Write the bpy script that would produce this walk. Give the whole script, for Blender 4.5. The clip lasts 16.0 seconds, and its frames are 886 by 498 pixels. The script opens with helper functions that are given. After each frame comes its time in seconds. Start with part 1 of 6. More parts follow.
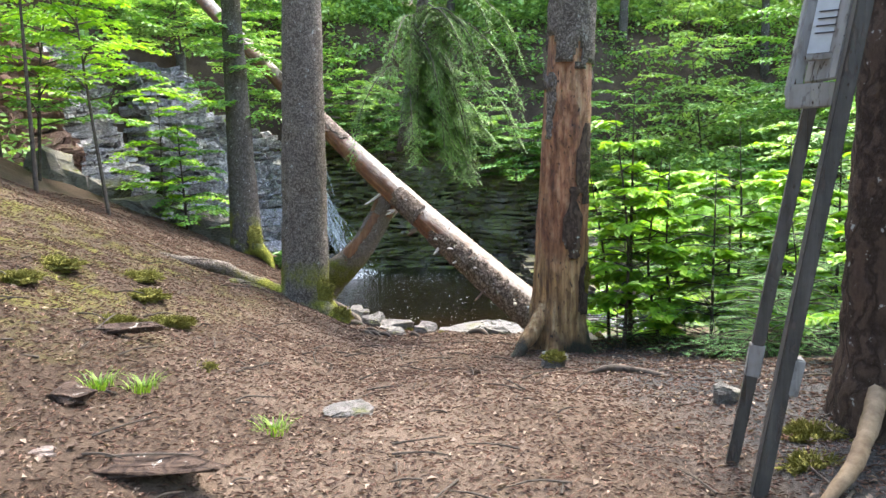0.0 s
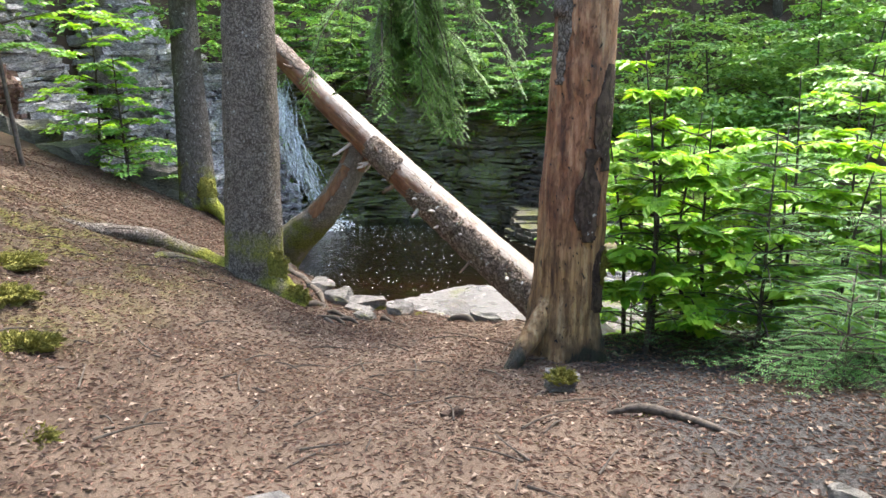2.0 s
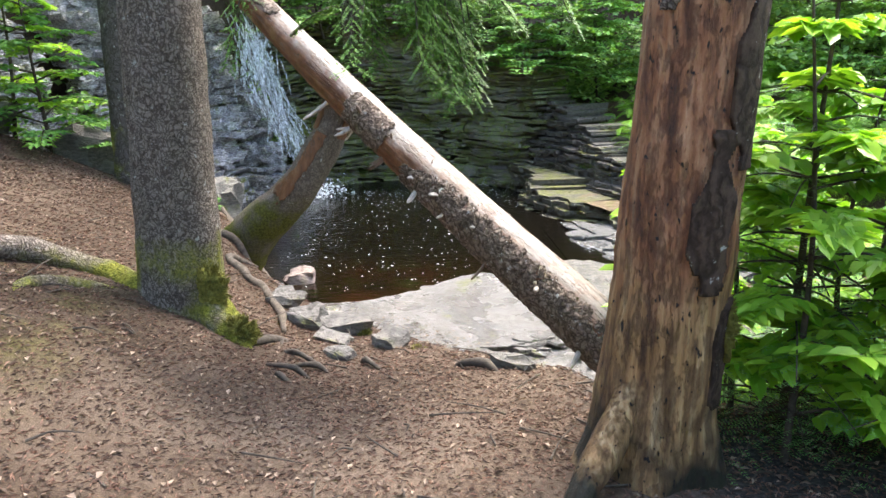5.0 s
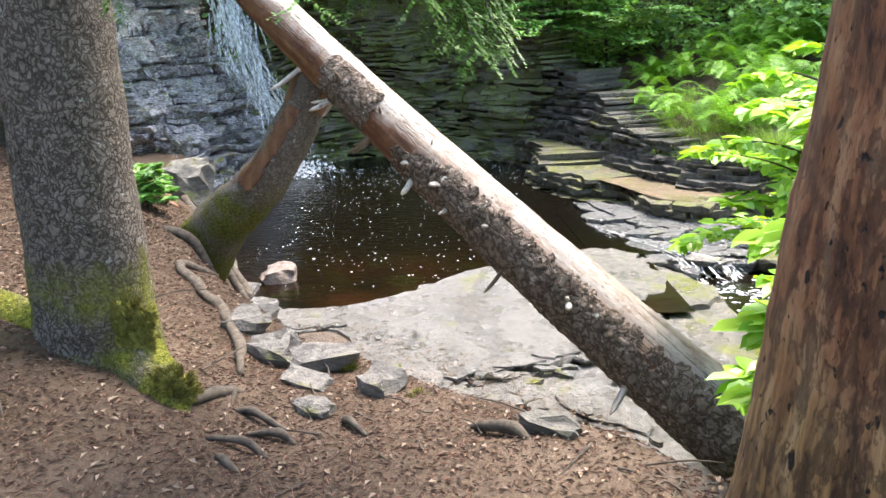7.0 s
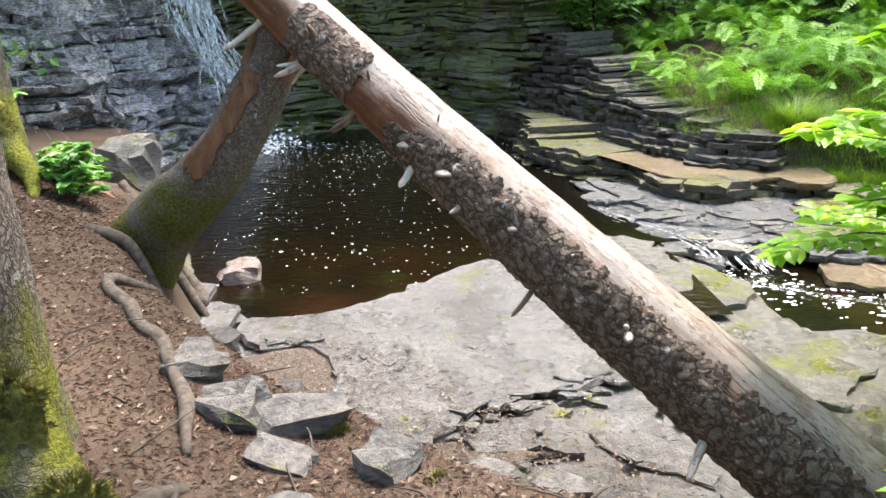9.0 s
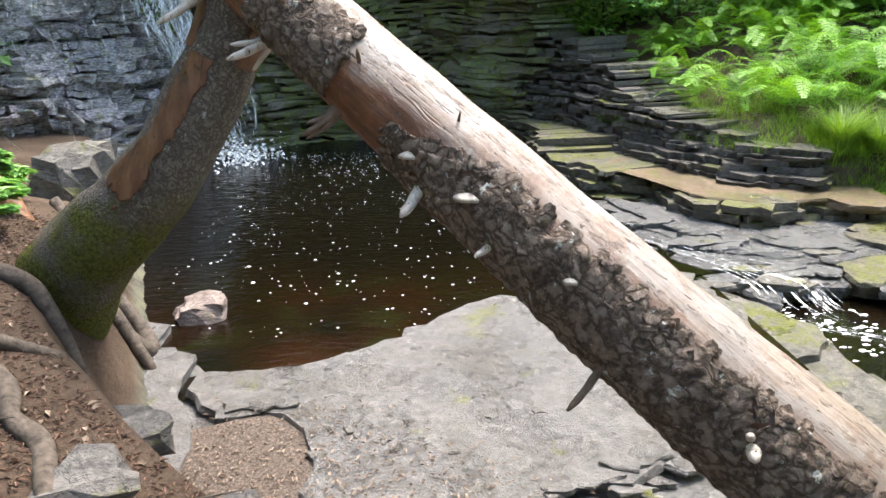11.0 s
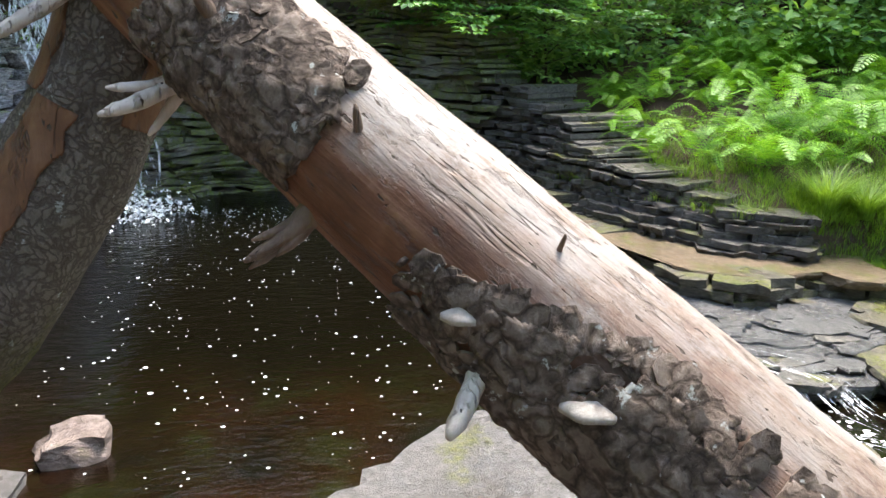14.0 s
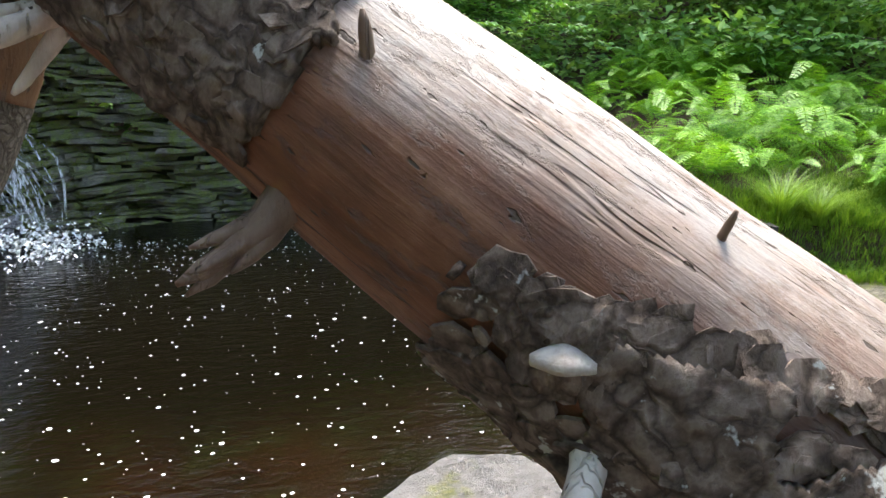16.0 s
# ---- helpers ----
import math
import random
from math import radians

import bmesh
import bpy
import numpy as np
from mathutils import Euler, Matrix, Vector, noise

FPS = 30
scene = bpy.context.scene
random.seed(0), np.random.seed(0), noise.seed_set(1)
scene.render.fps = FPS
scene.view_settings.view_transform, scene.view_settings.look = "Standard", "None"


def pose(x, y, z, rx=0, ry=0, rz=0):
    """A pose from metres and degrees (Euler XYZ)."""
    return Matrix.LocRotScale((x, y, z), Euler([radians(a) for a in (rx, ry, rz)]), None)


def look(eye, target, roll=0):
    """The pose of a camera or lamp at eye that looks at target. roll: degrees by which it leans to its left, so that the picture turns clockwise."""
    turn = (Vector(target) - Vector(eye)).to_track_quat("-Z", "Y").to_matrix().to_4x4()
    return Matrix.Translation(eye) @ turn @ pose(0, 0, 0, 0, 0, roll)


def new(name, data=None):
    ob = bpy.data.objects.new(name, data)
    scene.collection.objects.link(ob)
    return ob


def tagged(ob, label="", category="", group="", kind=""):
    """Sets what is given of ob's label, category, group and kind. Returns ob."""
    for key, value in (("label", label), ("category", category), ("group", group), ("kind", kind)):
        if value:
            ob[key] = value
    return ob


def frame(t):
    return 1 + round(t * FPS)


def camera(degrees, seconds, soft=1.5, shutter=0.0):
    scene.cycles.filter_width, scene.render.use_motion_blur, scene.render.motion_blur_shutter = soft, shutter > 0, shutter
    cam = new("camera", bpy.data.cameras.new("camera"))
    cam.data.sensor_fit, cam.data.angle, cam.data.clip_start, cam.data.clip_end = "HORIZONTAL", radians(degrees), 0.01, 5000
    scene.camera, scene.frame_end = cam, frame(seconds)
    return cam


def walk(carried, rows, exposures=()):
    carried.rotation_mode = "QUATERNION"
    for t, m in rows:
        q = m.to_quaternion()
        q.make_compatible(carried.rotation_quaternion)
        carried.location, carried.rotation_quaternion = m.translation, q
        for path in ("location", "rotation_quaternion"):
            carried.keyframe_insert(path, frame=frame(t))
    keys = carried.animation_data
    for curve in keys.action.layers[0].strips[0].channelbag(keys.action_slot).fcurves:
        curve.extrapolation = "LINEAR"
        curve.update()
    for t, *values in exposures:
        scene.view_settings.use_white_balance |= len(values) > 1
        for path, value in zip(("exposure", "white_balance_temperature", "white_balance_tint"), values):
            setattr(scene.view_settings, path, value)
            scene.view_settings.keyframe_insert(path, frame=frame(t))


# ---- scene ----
cam = camera(63.0, 16.0)
PATH = [
    (0, (0.183, -0.172, 2.876), (0.173, 1.814, 2.639), -1.2),
    (0.5, (0.227, 0.23, 2.889), (0.197, 2.213, 2.631), -1.0),
    (1, (0.305, 0.641, 2.926), (0.271, 2.617, 2.614), -0.7),
    (1.5, (0.276, 1.104, 2.919), (0.28, 3.07, 2.554), -0.5),
    (2, (0.265, 1.471, 2.968), (0.29, 3.43, 2.566), -0.3),
    (2.5, (0.303, 1.902, 3.003), (0.331, 3.857, 2.579), -0.0),
    (3, (0.315, 2.314, 3.002), (0.352, 4.262, 2.551), -0.1),
    (3.5, (0.3, 2.698, 3.025), (0.355, 4.638, 2.539), -0.1),
    (4, (0.382, 3.092, 2.993), (0.429, 5.023, 2.475), -0.1),
    (4.5, (0.355, 3.445, 2.962), (0.378, 5.374, 2.432), -0.5),
    (4.7, (0.292, 3.604, 2.959), (0.31, 5.531, 2.425), -0.6),
    (7, (0.229, 5.298, 2.813), (0.251, 7.199, 2.192), -1.5),
    (7.5, (0.136, 5.647, 2.765), (0.181, 7.536, 2.11), -1.5),
    (8, (0.01, 5.989, 2.732), (0.083, 7.862, 2.036), -1.5),
    (8.5, (-0.014, 6.324, 2.651), (0.075, 8.191, 1.939), -1.5),
    (9, (-0.023, 6.602, 2.635), (0.094, 8.471, 1.934), -1.2),
    (9.2, (-0.043, 6.74, 2.611), (0.086, 8.609, 1.91), -1.1),
    (11.3, (-0.065, 8.066, 2.318), (0.09, 9.952, 1.668), -0.2),
    (11.5, (-0.06, 8.179, 2.305), (0.112, 10.066, 1.666), -0.1),
    (12, (-0.07, 8.463, 2.289), (0.178, 10.344, 1.656), 0.5),
    (12.5, (-0.109, 8.738, 2.259), (0.236, 10.605, 1.631), 1.1),
    (13, (-0.207, 8.979, 2.265), (0.157, 10.85, 1.659), 1.2),
    (13.5, (-0.236, 9.259, 2.282), (0.113, 11.138, 1.693), 1.6),
    (14, (-0.301, 9.433, 2.276), (0.087, 11.313, 1.717), 1.8),
    (14.5, (-0.422, 9.593, 2.269), (0.037, 11.46, 1.719), 2.1),
    (15, (-0.422, 9.79, 2.155), (0.078, 11.647, 1.605), 1.9),
    (15.5, (-0.331, 9.933, 2.105), (0.224, 11.773, 1.549), 1.9),
    (16, (-0.368, 10.065, 2.06), (0.219, 11.915, 1.578), 0.9),
]
walk(cam, [(t, look(eye, target, roll)) for t, eye, target, roll in PATH], [(0, 2.82), (3, 2.74), (4.7, 2.8), (7, 2.86), (9, 2.72), (11.3, 2.6), (13.5, 2.52), (16, 2.62)])

# ---------------------------------------------------------------- light
world = bpy.data.worlds.new("forest_sky")
scene.world = world
world.use_nodes = True
wn = world.node_tree
sky = wn.nodes.new("ShaderNodeTexSky")
sky.sky_type = "NISHITA"
sky.sun_disc = False
sky.sun_elevation = radians(58)
sky.sun_rotation = radians(35)
sky.air_density, sky.dust_density, sky.ozone_density = 1.0, 3.0, 1.0
wn.links.new(sky.outputs["Color"], wn.nodes["Background"].inputs["Color"])
wn.nodes["Background"].inputs["Strength"].default_value = 0.15
sun = bpy.data.lights.new("sun", "SUN")
sun.energy, sun.angle, sun.color = 1.4, radians(20), (1.0, 0.96, 0.9)
sun_ob = new("sun", sun)
sun_ob.matrix_world = look((7, 20, 25), (0, 12, 0))


# ---------------------------------------------------------------- materials
def shader(name):
    m = bpy.data.materials.new(name)
    m.use_nodes = True
    nt = m.node_tree
    return m, nt, nt.nodes["Principled BSDF"]


def node(nt, kind, **values):
    n = nt.nodes.new(kind)
    for key, value in values.items():
        n.inputs[key].default_value = value
    return n


def noise_at(nt, scale, detail=5.0, rough=0.6, stretch=(1, 1, 1), vec=None):
    tc = nt.nodes.new("ShaderNodeTexCoord") if vec is None else None
    mp = nt.nodes.new("ShaderNodeMapping")
    mp.inputs["Scale"].default_value = stretch
    nt.links.new(vec or tc.outputs["Object"], mp.inputs["Vector"])
    n = node(nt, "ShaderNodeTexNoise", Scale=scale, Detail=detail, Roughness=rough)
    nt.links.new(mp.outputs["Vector"], n.inputs["Vector"])
    return n.outputs["Fac"]


def ramp(nt, fac, stops):
    r = nt.nodes.new("ShaderNodeValToRGB")
    els = r.color_ramp.elements
    while len(els) < len(stops):
        els.new(0.5)
    for e, (p, c) in zip(els, stops):
        e.position, e.color = p, (*c, 1)
    nt.links.new(fac, r.inputs["Fac"])
    return r.outputs["Color"]


def mix(nt, fac, a, b, blend="MIX"):
    m = nt.nodes.new("ShaderNodeMix")
    m.data_type, m.blend_type = "RGBA", blend
    for slot, v in ((0, fac), (6, a), (7, b)):
        if isinstance(v, (int, float)):
            m.inputs[slot].default_value = v
        elif isinstance(v, tuple):
            m.inputs[slot].default_value = (*v, 1)
        else:
            nt.links.new(v, m.inputs[slot])
    return m.outputs[2]


def math_node(nt, op, a, b=0.0, clamp=False):
    m = nt.nodes.new("ShaderNodeMath")
    m.operation, m.use_clamp = op, clamp
    for slot, v in ((0, a), (1, b)):
        if isinstance(v, (int, float)):
            m.inputs[slot].default_value = v
        else:
            nt.links.new(v, m.inputs[slot])
    return m.outputs[0]


def bump(nt, bsdf, height, strength=0.5, distance=0.02, base=None):
    b = node(nt, "ShaderNodeBump", Strength=strength, Distance=distance)
    nt.links.new(height, b.inputs["Height"])
    if base is not None:
        nt.links.new(base, b.inputs["Normal"])
    nt.links.new(b.outputs["Normal"], bsdf.inputs["Normal"])
    return b.outputs["Normal"]


def coords(nt):
    g = nt.nodes.new("ShaderNodeNewGeometry")
    s = nt.nodes.new("ShaderNodeSeparateXYZ")
    nt.links.new(g.outputs["Position"], s.inputs["Vector"])
    return s.outputs, g


def span(nt, value, lo, hi):
    m = nt.nodes.new("ShaderNodeMapRange")
    m.inputs["From Min"].default_value, m.inputs["From Max"].default_value = lo, hi
    nt.links.new(value, m.inputs["Value"])
    return m.outputs["Result"]


def simple(name, stops, scale, rough=0.85, bump_scale=None, strength=0.5, dist=0.01, stretch=(1, 1, 1), spec=0.3):
    m, nt, b = shader(name)
    col = ramp(nt, noise_at(nt, scale, 6, 0.65, stretch), stops)
    nt.links.new(col, b.inputs["Base Color"])
    b.inputs["Roughness"].default_value = rough
    b.inputs["Specular IOR Level"].default_value = spec
    bump(nt, b, noise_at(nt, bump_scale or scale * 4, 6, 0.7, stretch), strength, dist)
    return m


def leaf_material(name, dark, light, rough=0.45, through_light=0.35):
    """Leaf with its own shade per leaf and light passing through it."""
    m, nt, b = shader(name)
    g = nt.nodes.new("ShaderNodeNewGeometry")
    col = ramp(nt, g.outputs["Random Per Island"], [(0.0, dark), (1.0, light)])
    nt.links.new(col, b.inputs["Base Color"])
    b.inputs["Roughness"].default_value = rough
    b.inputs["Specular IOR Level"].default_value = 0.4
    tr = nt.nodes.new("ShaderNodeBsdfTranslucent")
    bright = mix(nt, 1.0, col, (1.0, 1.0, 0.35), "MULTIPLY")
    nt.links.new(bright, tr.inputs["Color"])
    add = nt.nodes.new("ShaderNodeMixShader")
    add.inputs[0].default_value = through_light
    nt.links.new(b.outputs[0], add.inputs[1])
    nt.links.new(tr.outputs[0], add.inputs[2])
    nt.links.new(add.outputs[0], nt.nodes["Material Output"].inputs["Surface"])
    return m


def soil_material():
    m, nt, b = shader("forest_soil")
    xyz, _ = coords(nt)
    big = noise_at(nt, 0.9, 4)
    fine = noise_at(nt, 38, 8, 0.75)
    grit = noise_at(nt, 130, 4, 0.8)
    base = ramp(nt, fine, [(0.28, (0.026, 0.018, 0.013)), (0.5, (0.08, 0.056, 0.04)), (0.72, (0.17, 0.125, 0.092))])
    dry = ramp(nt, grit, [(0.35, (0.075, 0.053, 0.038)), (0.65, (0.20, 0.15, 0.112))])
    col = mix(nt, span(nt, big, 0.42, 0.62), base, dry)
    humus = math_node(nt, "ADD", xyz[0], math_node(nt, "MULTIPLY", noise_at(nt, 1.6, 5, 0.65), 1.6))
    grey = ramp(nt, fine, [(0.28, (0.014, 0.013, 0.012)), (0.5, (0.045, 0.042, 0.04)), (0.72, (0.12, 0.112, 0.105))])
    col = mix(nt, math_node(nt, "MULTIPLY", span(nt, humus, 1.9, 2.5), span(nt, xyz[1], 9.5, 8.0), True), col, grey)
    mossy = math_node(nt, "MULTIPLY", span(nt, noise_at(nt, 1.9, 7, 0.75), 0.46, 0.6), span(nt, xyz[0], -1.5, -2.6))
    mossy = math_node(nt, "MULTIPLY", mossy, 0.8)
    mossy = math_node(nt, "MULTIPLY", mossy, span(nt, xyz[1], 9.5, 7.5), True)
    mosscol = ramp(nt, noise_at(nt, 60, 5), [(0.3, (0.05, 0.06, 0.01)), (0.7, (0.26, 0.25, 0.05))])
    col = mix(nt, mossy, col, mosscol)
    trod = math_node(nt, "MULTIPLY", span(nt, math_node(nt, "ADD", xyz[0], math_node(nt, "MULTIPLY", big, 1.2)), -1.2, 0.2), span(nt, xyz[1], 10.5, 7.5), True)
    col = mix(nt, trod, mix(nt, 1.0, col, (0.8, 0.77, 0.74), "MULTIPLY"), mix(nt, 1.0, col, (1.2, 1.19, 1.18), "MULTIPLY"))
    rockcol = ramp(nt, noise_at(nt, 5, 6, 0.7), [(0.3, (0.05, 0.048, 0.04)), (0.55, (0.14, 0.135, 0.10)), (0.75, (0.22, 0.21, 0.10))])
    col = mix(nt, span(nt, math_node(nt, "ADD", xyz[2], math_node(nt, "MULTIPLY", fine, 0.25)), 0.05, -0.12), col, rockcol)
    nt.links.new(col, b.inputs["Base Color"])
    b.inputs["Roughness"].default_value = 0.95
    b.inputs["Specular IOR Level"].default_value = 0.15
    h = math_node(nt, "ADD", fine, math_node(nt, "MULTIPLY", grit, 0.5))
    bump(nt, b, h, 0.9, 0.02)
    return m


def rock_material(name, stops, wet=0.4, moss=0.0, mosscol=((0.04, 0.055, 0.008), (0.22, 0.22, 0.03)), low=(0.25, 0.6), flat_moss=True, cracks=0.0):
    m, nt, b = shader(name)
    big = noise_at(nt, 1.7, 5)
    fine = noise_at(nt, 14, 8, 0.7, (1, 1, 3))
    col = ramp(nt, fine, stops)
    col = mix(nt, span(nt, big, 0.35, 0.7), col, mix(nt, 0.5, col, (1.35, 1.25, 1.15), "MULTIPLY"))
    wetness = span(nt, noise_at(nt, 2.3, 3), 0.4, 0.62)
    rough = nt.nodes.new("ShaderNodeMapRange")
    rough.inputs["To Min"].default_value, rough.inputs["To Max"].default_value = low[1], low[0]
    nt.links.new(wetness, rough.inputs["Value"])
    nt.links.new(rough.outputs["Result"], b.inputs["Roughness"])
    b.inputs["Specular IOR Level"].default_value = wet
    if moss > 0:
        g = nt.nodes.new("ShaderNodeNewGeometry")
        s = nt.nodes.new("ShaderNodeSeparateXYZ")
        nt.links.new(g.outputs["Normal"], s.inputs["Vector"])
        patch = span(nt, noise_at(nt, 2.1, 6), 0.62 - 0.25 * moss, 0.72 - 0.25 * moss)
        if flat_moss:
            patch = math_node(nt, "MULTIPLY", patch, span(nt, s.outputs[2], 0.1, 0.7), True)
        patch = math_node(nt, "MULTIPLY", patch, span(nt, noise_at(nt, 9, 6, 0.7), 0.40, 0.54), True)
        mc = ramp(nt, noise_at(nt, 45, 4), [(0.3, mosscol[0]), (0.7, mosscol[1])])
        col = mix(nt, patch, col, mc)
    h = math_node(nt, "ADD", fine, noise_at(nt, 60, 5, 0.7))
    if cracks:
        tc = nt.nodes.new("ShaderNodeTexCoord")
        warp = node(nt, "ShaderNodeTexNoise", Scale=2.4, Detail=6.0, Roughness=0.7)
        nt.links.new(tc.outputs["Object"], warp.inputs["Vector"])
        v = node(nt, "ShaderNodeTexVoronoi", Scale=cracks)
        v.feature = "DISTANCE_TO_EDGE"
        nt.links.new(mix(nt, 0.55, tc.outputs["Object"], warp.outputs["Color"], "ADD"), v.inputs["Vector"])
        line = math_node(nt, "MULTIPLY", span(nt, v.outputs["Distance"], 0.012, 0.003), span(nt, noise_at(nt, 1.3, 3), 0.52, 0.62), True)
        col = mix(nt, line, col, (0.035, 0.03, 0.026))
        stain = span(nt, noise_at(nt, 1.1, 6, 0.7), 0.5, 0.64)
        col = mix(nt, math_node(nt, "MULTIPLY", stain, 0.65), col, (0.10, 0.088, 0.075))
        grime = span(nt, noise_at(nt, 4.5, 8, 0.8), 0.52, 0.64)
        col = mix(nt, math_node(nt, "MULTIPLY", grime, 0.5), col, (0.085, 0.068, 0.054))
        h = math_node(nt, "SUBTRACT", h, math_node(nt, "MULTIPLY", line, 2.0))
    nt.links.new(col, b.inputs["Base Color"])
    h = math_node(nt, "ADD", h, math_node(nt, "MULTIPLY", noise_at(nt, 5, 6, 0.7), 1.5))
    bump(nt, b, h, 0.8, 0.03)
    return m


def bark_material(name, stops, scale=9, stretch=(1, 1, 0.35), moss_z=None, lichen=0.0, strength=1.3, moss=((0.07, 0.08, 0.010), (0.34, 0.34, 0.05))):
    """Scaly bark: cells stretched along the trunk, lichen specks, moss up to a height."""
    m, nt, b = shader(name)
    tc = nt.nodes.new("ShaderNodeTexCoord")
    mp = nt.nodes.new("ShaderNodeMapping")
    mp.inputs["Scale"].default_value = stretch
    warp = node(nt, "ShaderNodeTexNoise", Scale=9.0, Detail=4.0)
    nt.links.new(tc.outputs["Object"], warp.inputs["Vector"])
    moved = mix(nt, 0.22, tc.outputs["Object"], warp.outputs["Color"], "ADD")
    nt.links.new(moved, mp.inputs["Vector"])
    v = node(nt, "ShaderNodeTexVoronoi", Scale=scale * 2.2)
    v.feature = "DISTANCE_TO_EDGE"
    nt.links.new(mp.outputs["Vector"], v.inputs["Vector"])
    cell = span(nt, v.outputs["Distance"], 0.0, 0.2)
    grain = math_node(nt, "ADD", math_node(nt, "MULTIPLY", noise_at(nt, 42, 8, 0.8, (1, 1, 0.6)), 0.65), math_node(nt, "MULTIPLY", noise_at(nt, 8, 5, 0.7), 0.35))
    fac = math_node(nt, "ADD", math_node(nt, "MULTIPLY", cell, 0.24), math_node(nt, "MULTIPLY", grain, 0.86))
    col = ramp(nt, fac, stops)
    if lichen:
        spots = span(nt, noise_at(nt, 16, 4, 0.7), 0.66 - 0.08 * lichen, 0.70 - 0.08 * lichen)
        col = mix(nt, spots, col, (0.42, 0.42, 0.38))
    if moss_z is not None:
        xyz, _ = coords(nt)
        edge = math_node(nt, "ADD", xyz[2], math_node(nt, "MULTIPLY", noise_at(nt, 3.5, 5), -1.1))
        patch = span(nt, edge, moss_z, moss_z - 0.25)
        side = span(nt, noise_at(nt, 2.0, 3), 0.4, 0.55)
        patch = math_node(nt, "MULTIPLY", patch, side, True)
        col = mix(nt, patch, col, ramp(nt, noise_at(nt, 50, 5), [(0.3, moss[0]), (0.72, moss[1])]))
    nt.links.new(col, b.inputs["Base Color"])
    b.inputs["Roughness"].default_value = 0.9
    b.inputs["Specular IOR Level"].default_value = 0.2
    bump(nt, b, fac, strength, 0.03)
    return m


def bare_wood(name, stops, long_axis="z", rough=0.6, extra=None, under=None, splits=0.85):
    """Weathered wood without bark: streaks along the grain, cracks and beetle marks."""
    m, nt, b = shader(name)
    st = {"z": (1, 1, 0.06), "x": (0.06, 1, 1)}[long_axis]
    streak = math_node(nt, "ADD", math_node(nt, "MULTIPLY", noise_at(nt, 16, 8, 0.65, st), 0.6), math_node(nt, "MULTIPLY", noise_at(nt, 6, 8, 0.7), 0.4))
    blot = noise_at(nt, 3.2, 5, 0.6)
    col = ramp(nt, streak, stops)
    if extra:
        col = mix(nt, math_node(nt, "MULTIPLY", span(nt, noise_at(nt, 7, 6, 0.7, {"z": (1, 1, 0.4), "x": (0.4, 1, 1)}[long_axis]), 0.48, 0.58), 0.9), col, ramp(nt, streak, extra))
        stain = span(nt, noise_at(nt, 9, 7, 0.75, {"z": (1, 1, 0.5), "x": (0.5, 1, 1)}[long_axis]), 0.5, 0.6)
        col = mix(nt, math_node(nt, "MULTIPLY", stain, 0.75), col, ramp(nt, noise_at(nt, 30, 6, 0.7), [(0.35, (0.07, 0.035, 0.02)), (0.65, (0.21, 0.135, 0.092))]))
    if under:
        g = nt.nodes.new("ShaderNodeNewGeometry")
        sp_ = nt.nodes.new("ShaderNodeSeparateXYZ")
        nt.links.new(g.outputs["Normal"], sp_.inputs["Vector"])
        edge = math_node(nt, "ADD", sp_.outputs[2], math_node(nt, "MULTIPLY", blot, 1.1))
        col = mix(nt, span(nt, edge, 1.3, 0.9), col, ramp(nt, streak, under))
    ends = {"z": (1, 1, 0.05), "x": (0.05, 1, 1)}[long_axis]
    split = math_node(nt, "ABSOLUTE", math_node(nt, "SUBTRACT", noise_at(nt, 7, 4, 0.55, ends), 0.5))
    split = math_node(nt, "MULTIPLY", span(nt, split, 0.010, 0.003), span(nt, noise_at(nt, 2.4, 3), 0.46, 0.56), True)
    col = mix(nt, math_node(nt, "MULTIPLY", split, splits), col, (0.05, 0.035, 0.026))
    scuff = span(nt, noise_at(nt, 24, 7, 0.75, {"z": (1, 1, 0.3), "x": (0.3, 1, 1)}[long_axis]), 0.56, 0.62)
    col = mix(nt, math_node(nt, "MULTIPLY", scuff, 0.45), col, (0.13, 0.095, 0.075))
    pits = span(nt, noise_at(nt, 55, 2, 0.5, {"z": (1, 1, 0.35), "x": (0.35, 1, 1)}[long_axis]), 0.685, 0.715)
    col = mix(nt, pits, col, (0.06, 0.04, 0.026))
    nt.links.new(col, b.inputs["Base Color"])
    b.inputs["Roughness"].default_value = rough
    b.inputs["Specular IOR Level"].default_value = 0.35
    h = math_node(nt, "SUBTRACT", streak, math_node(nt, "ADD", math_node(nt, "MULTIPLY", pits, 0.5), math_node(nt, "ADD", math_node(nt, "MULTIPLY", split, 0.6), math_node(nt, "MULTIPLY", scuff, 0.2))))
    bump(nt, b, h, 0.9, 0.018)
    return m


SOIL = soil_material()
SLAB = rock_material("slab_rock", [(0.3, (0.07, 0.066, 0.063)), (0.5, (0.142, 0.136, 0.131)), (0.72, (0.225, 0.215, 0.208))], 0.6, 0.04, low=(0.12, 0.55), cracks=1.6)
SHELF = rock_material("shelf_rock", [(0.3, (0.045, 0.044, 0.04)), (0.5, (0.12, 0.112, 0.098)), (0.75, (0.25, 0.23, 0.195))], 0.5, 0.42, low=(0.22, 0.6))
LEDGEROCK = rock_material("mossy_ledge_rock", [(0.3, (0.028, 0.025, 0.018)), (0.5, (0.095, 0.083, 0.06)), (0.75, (0.24, 0.21, 0.155))], 0.5, 0.8, ((0.045, 0.052, 0.009), (0.20, 0.205, 0.035)), low=(0.25, 0.65))
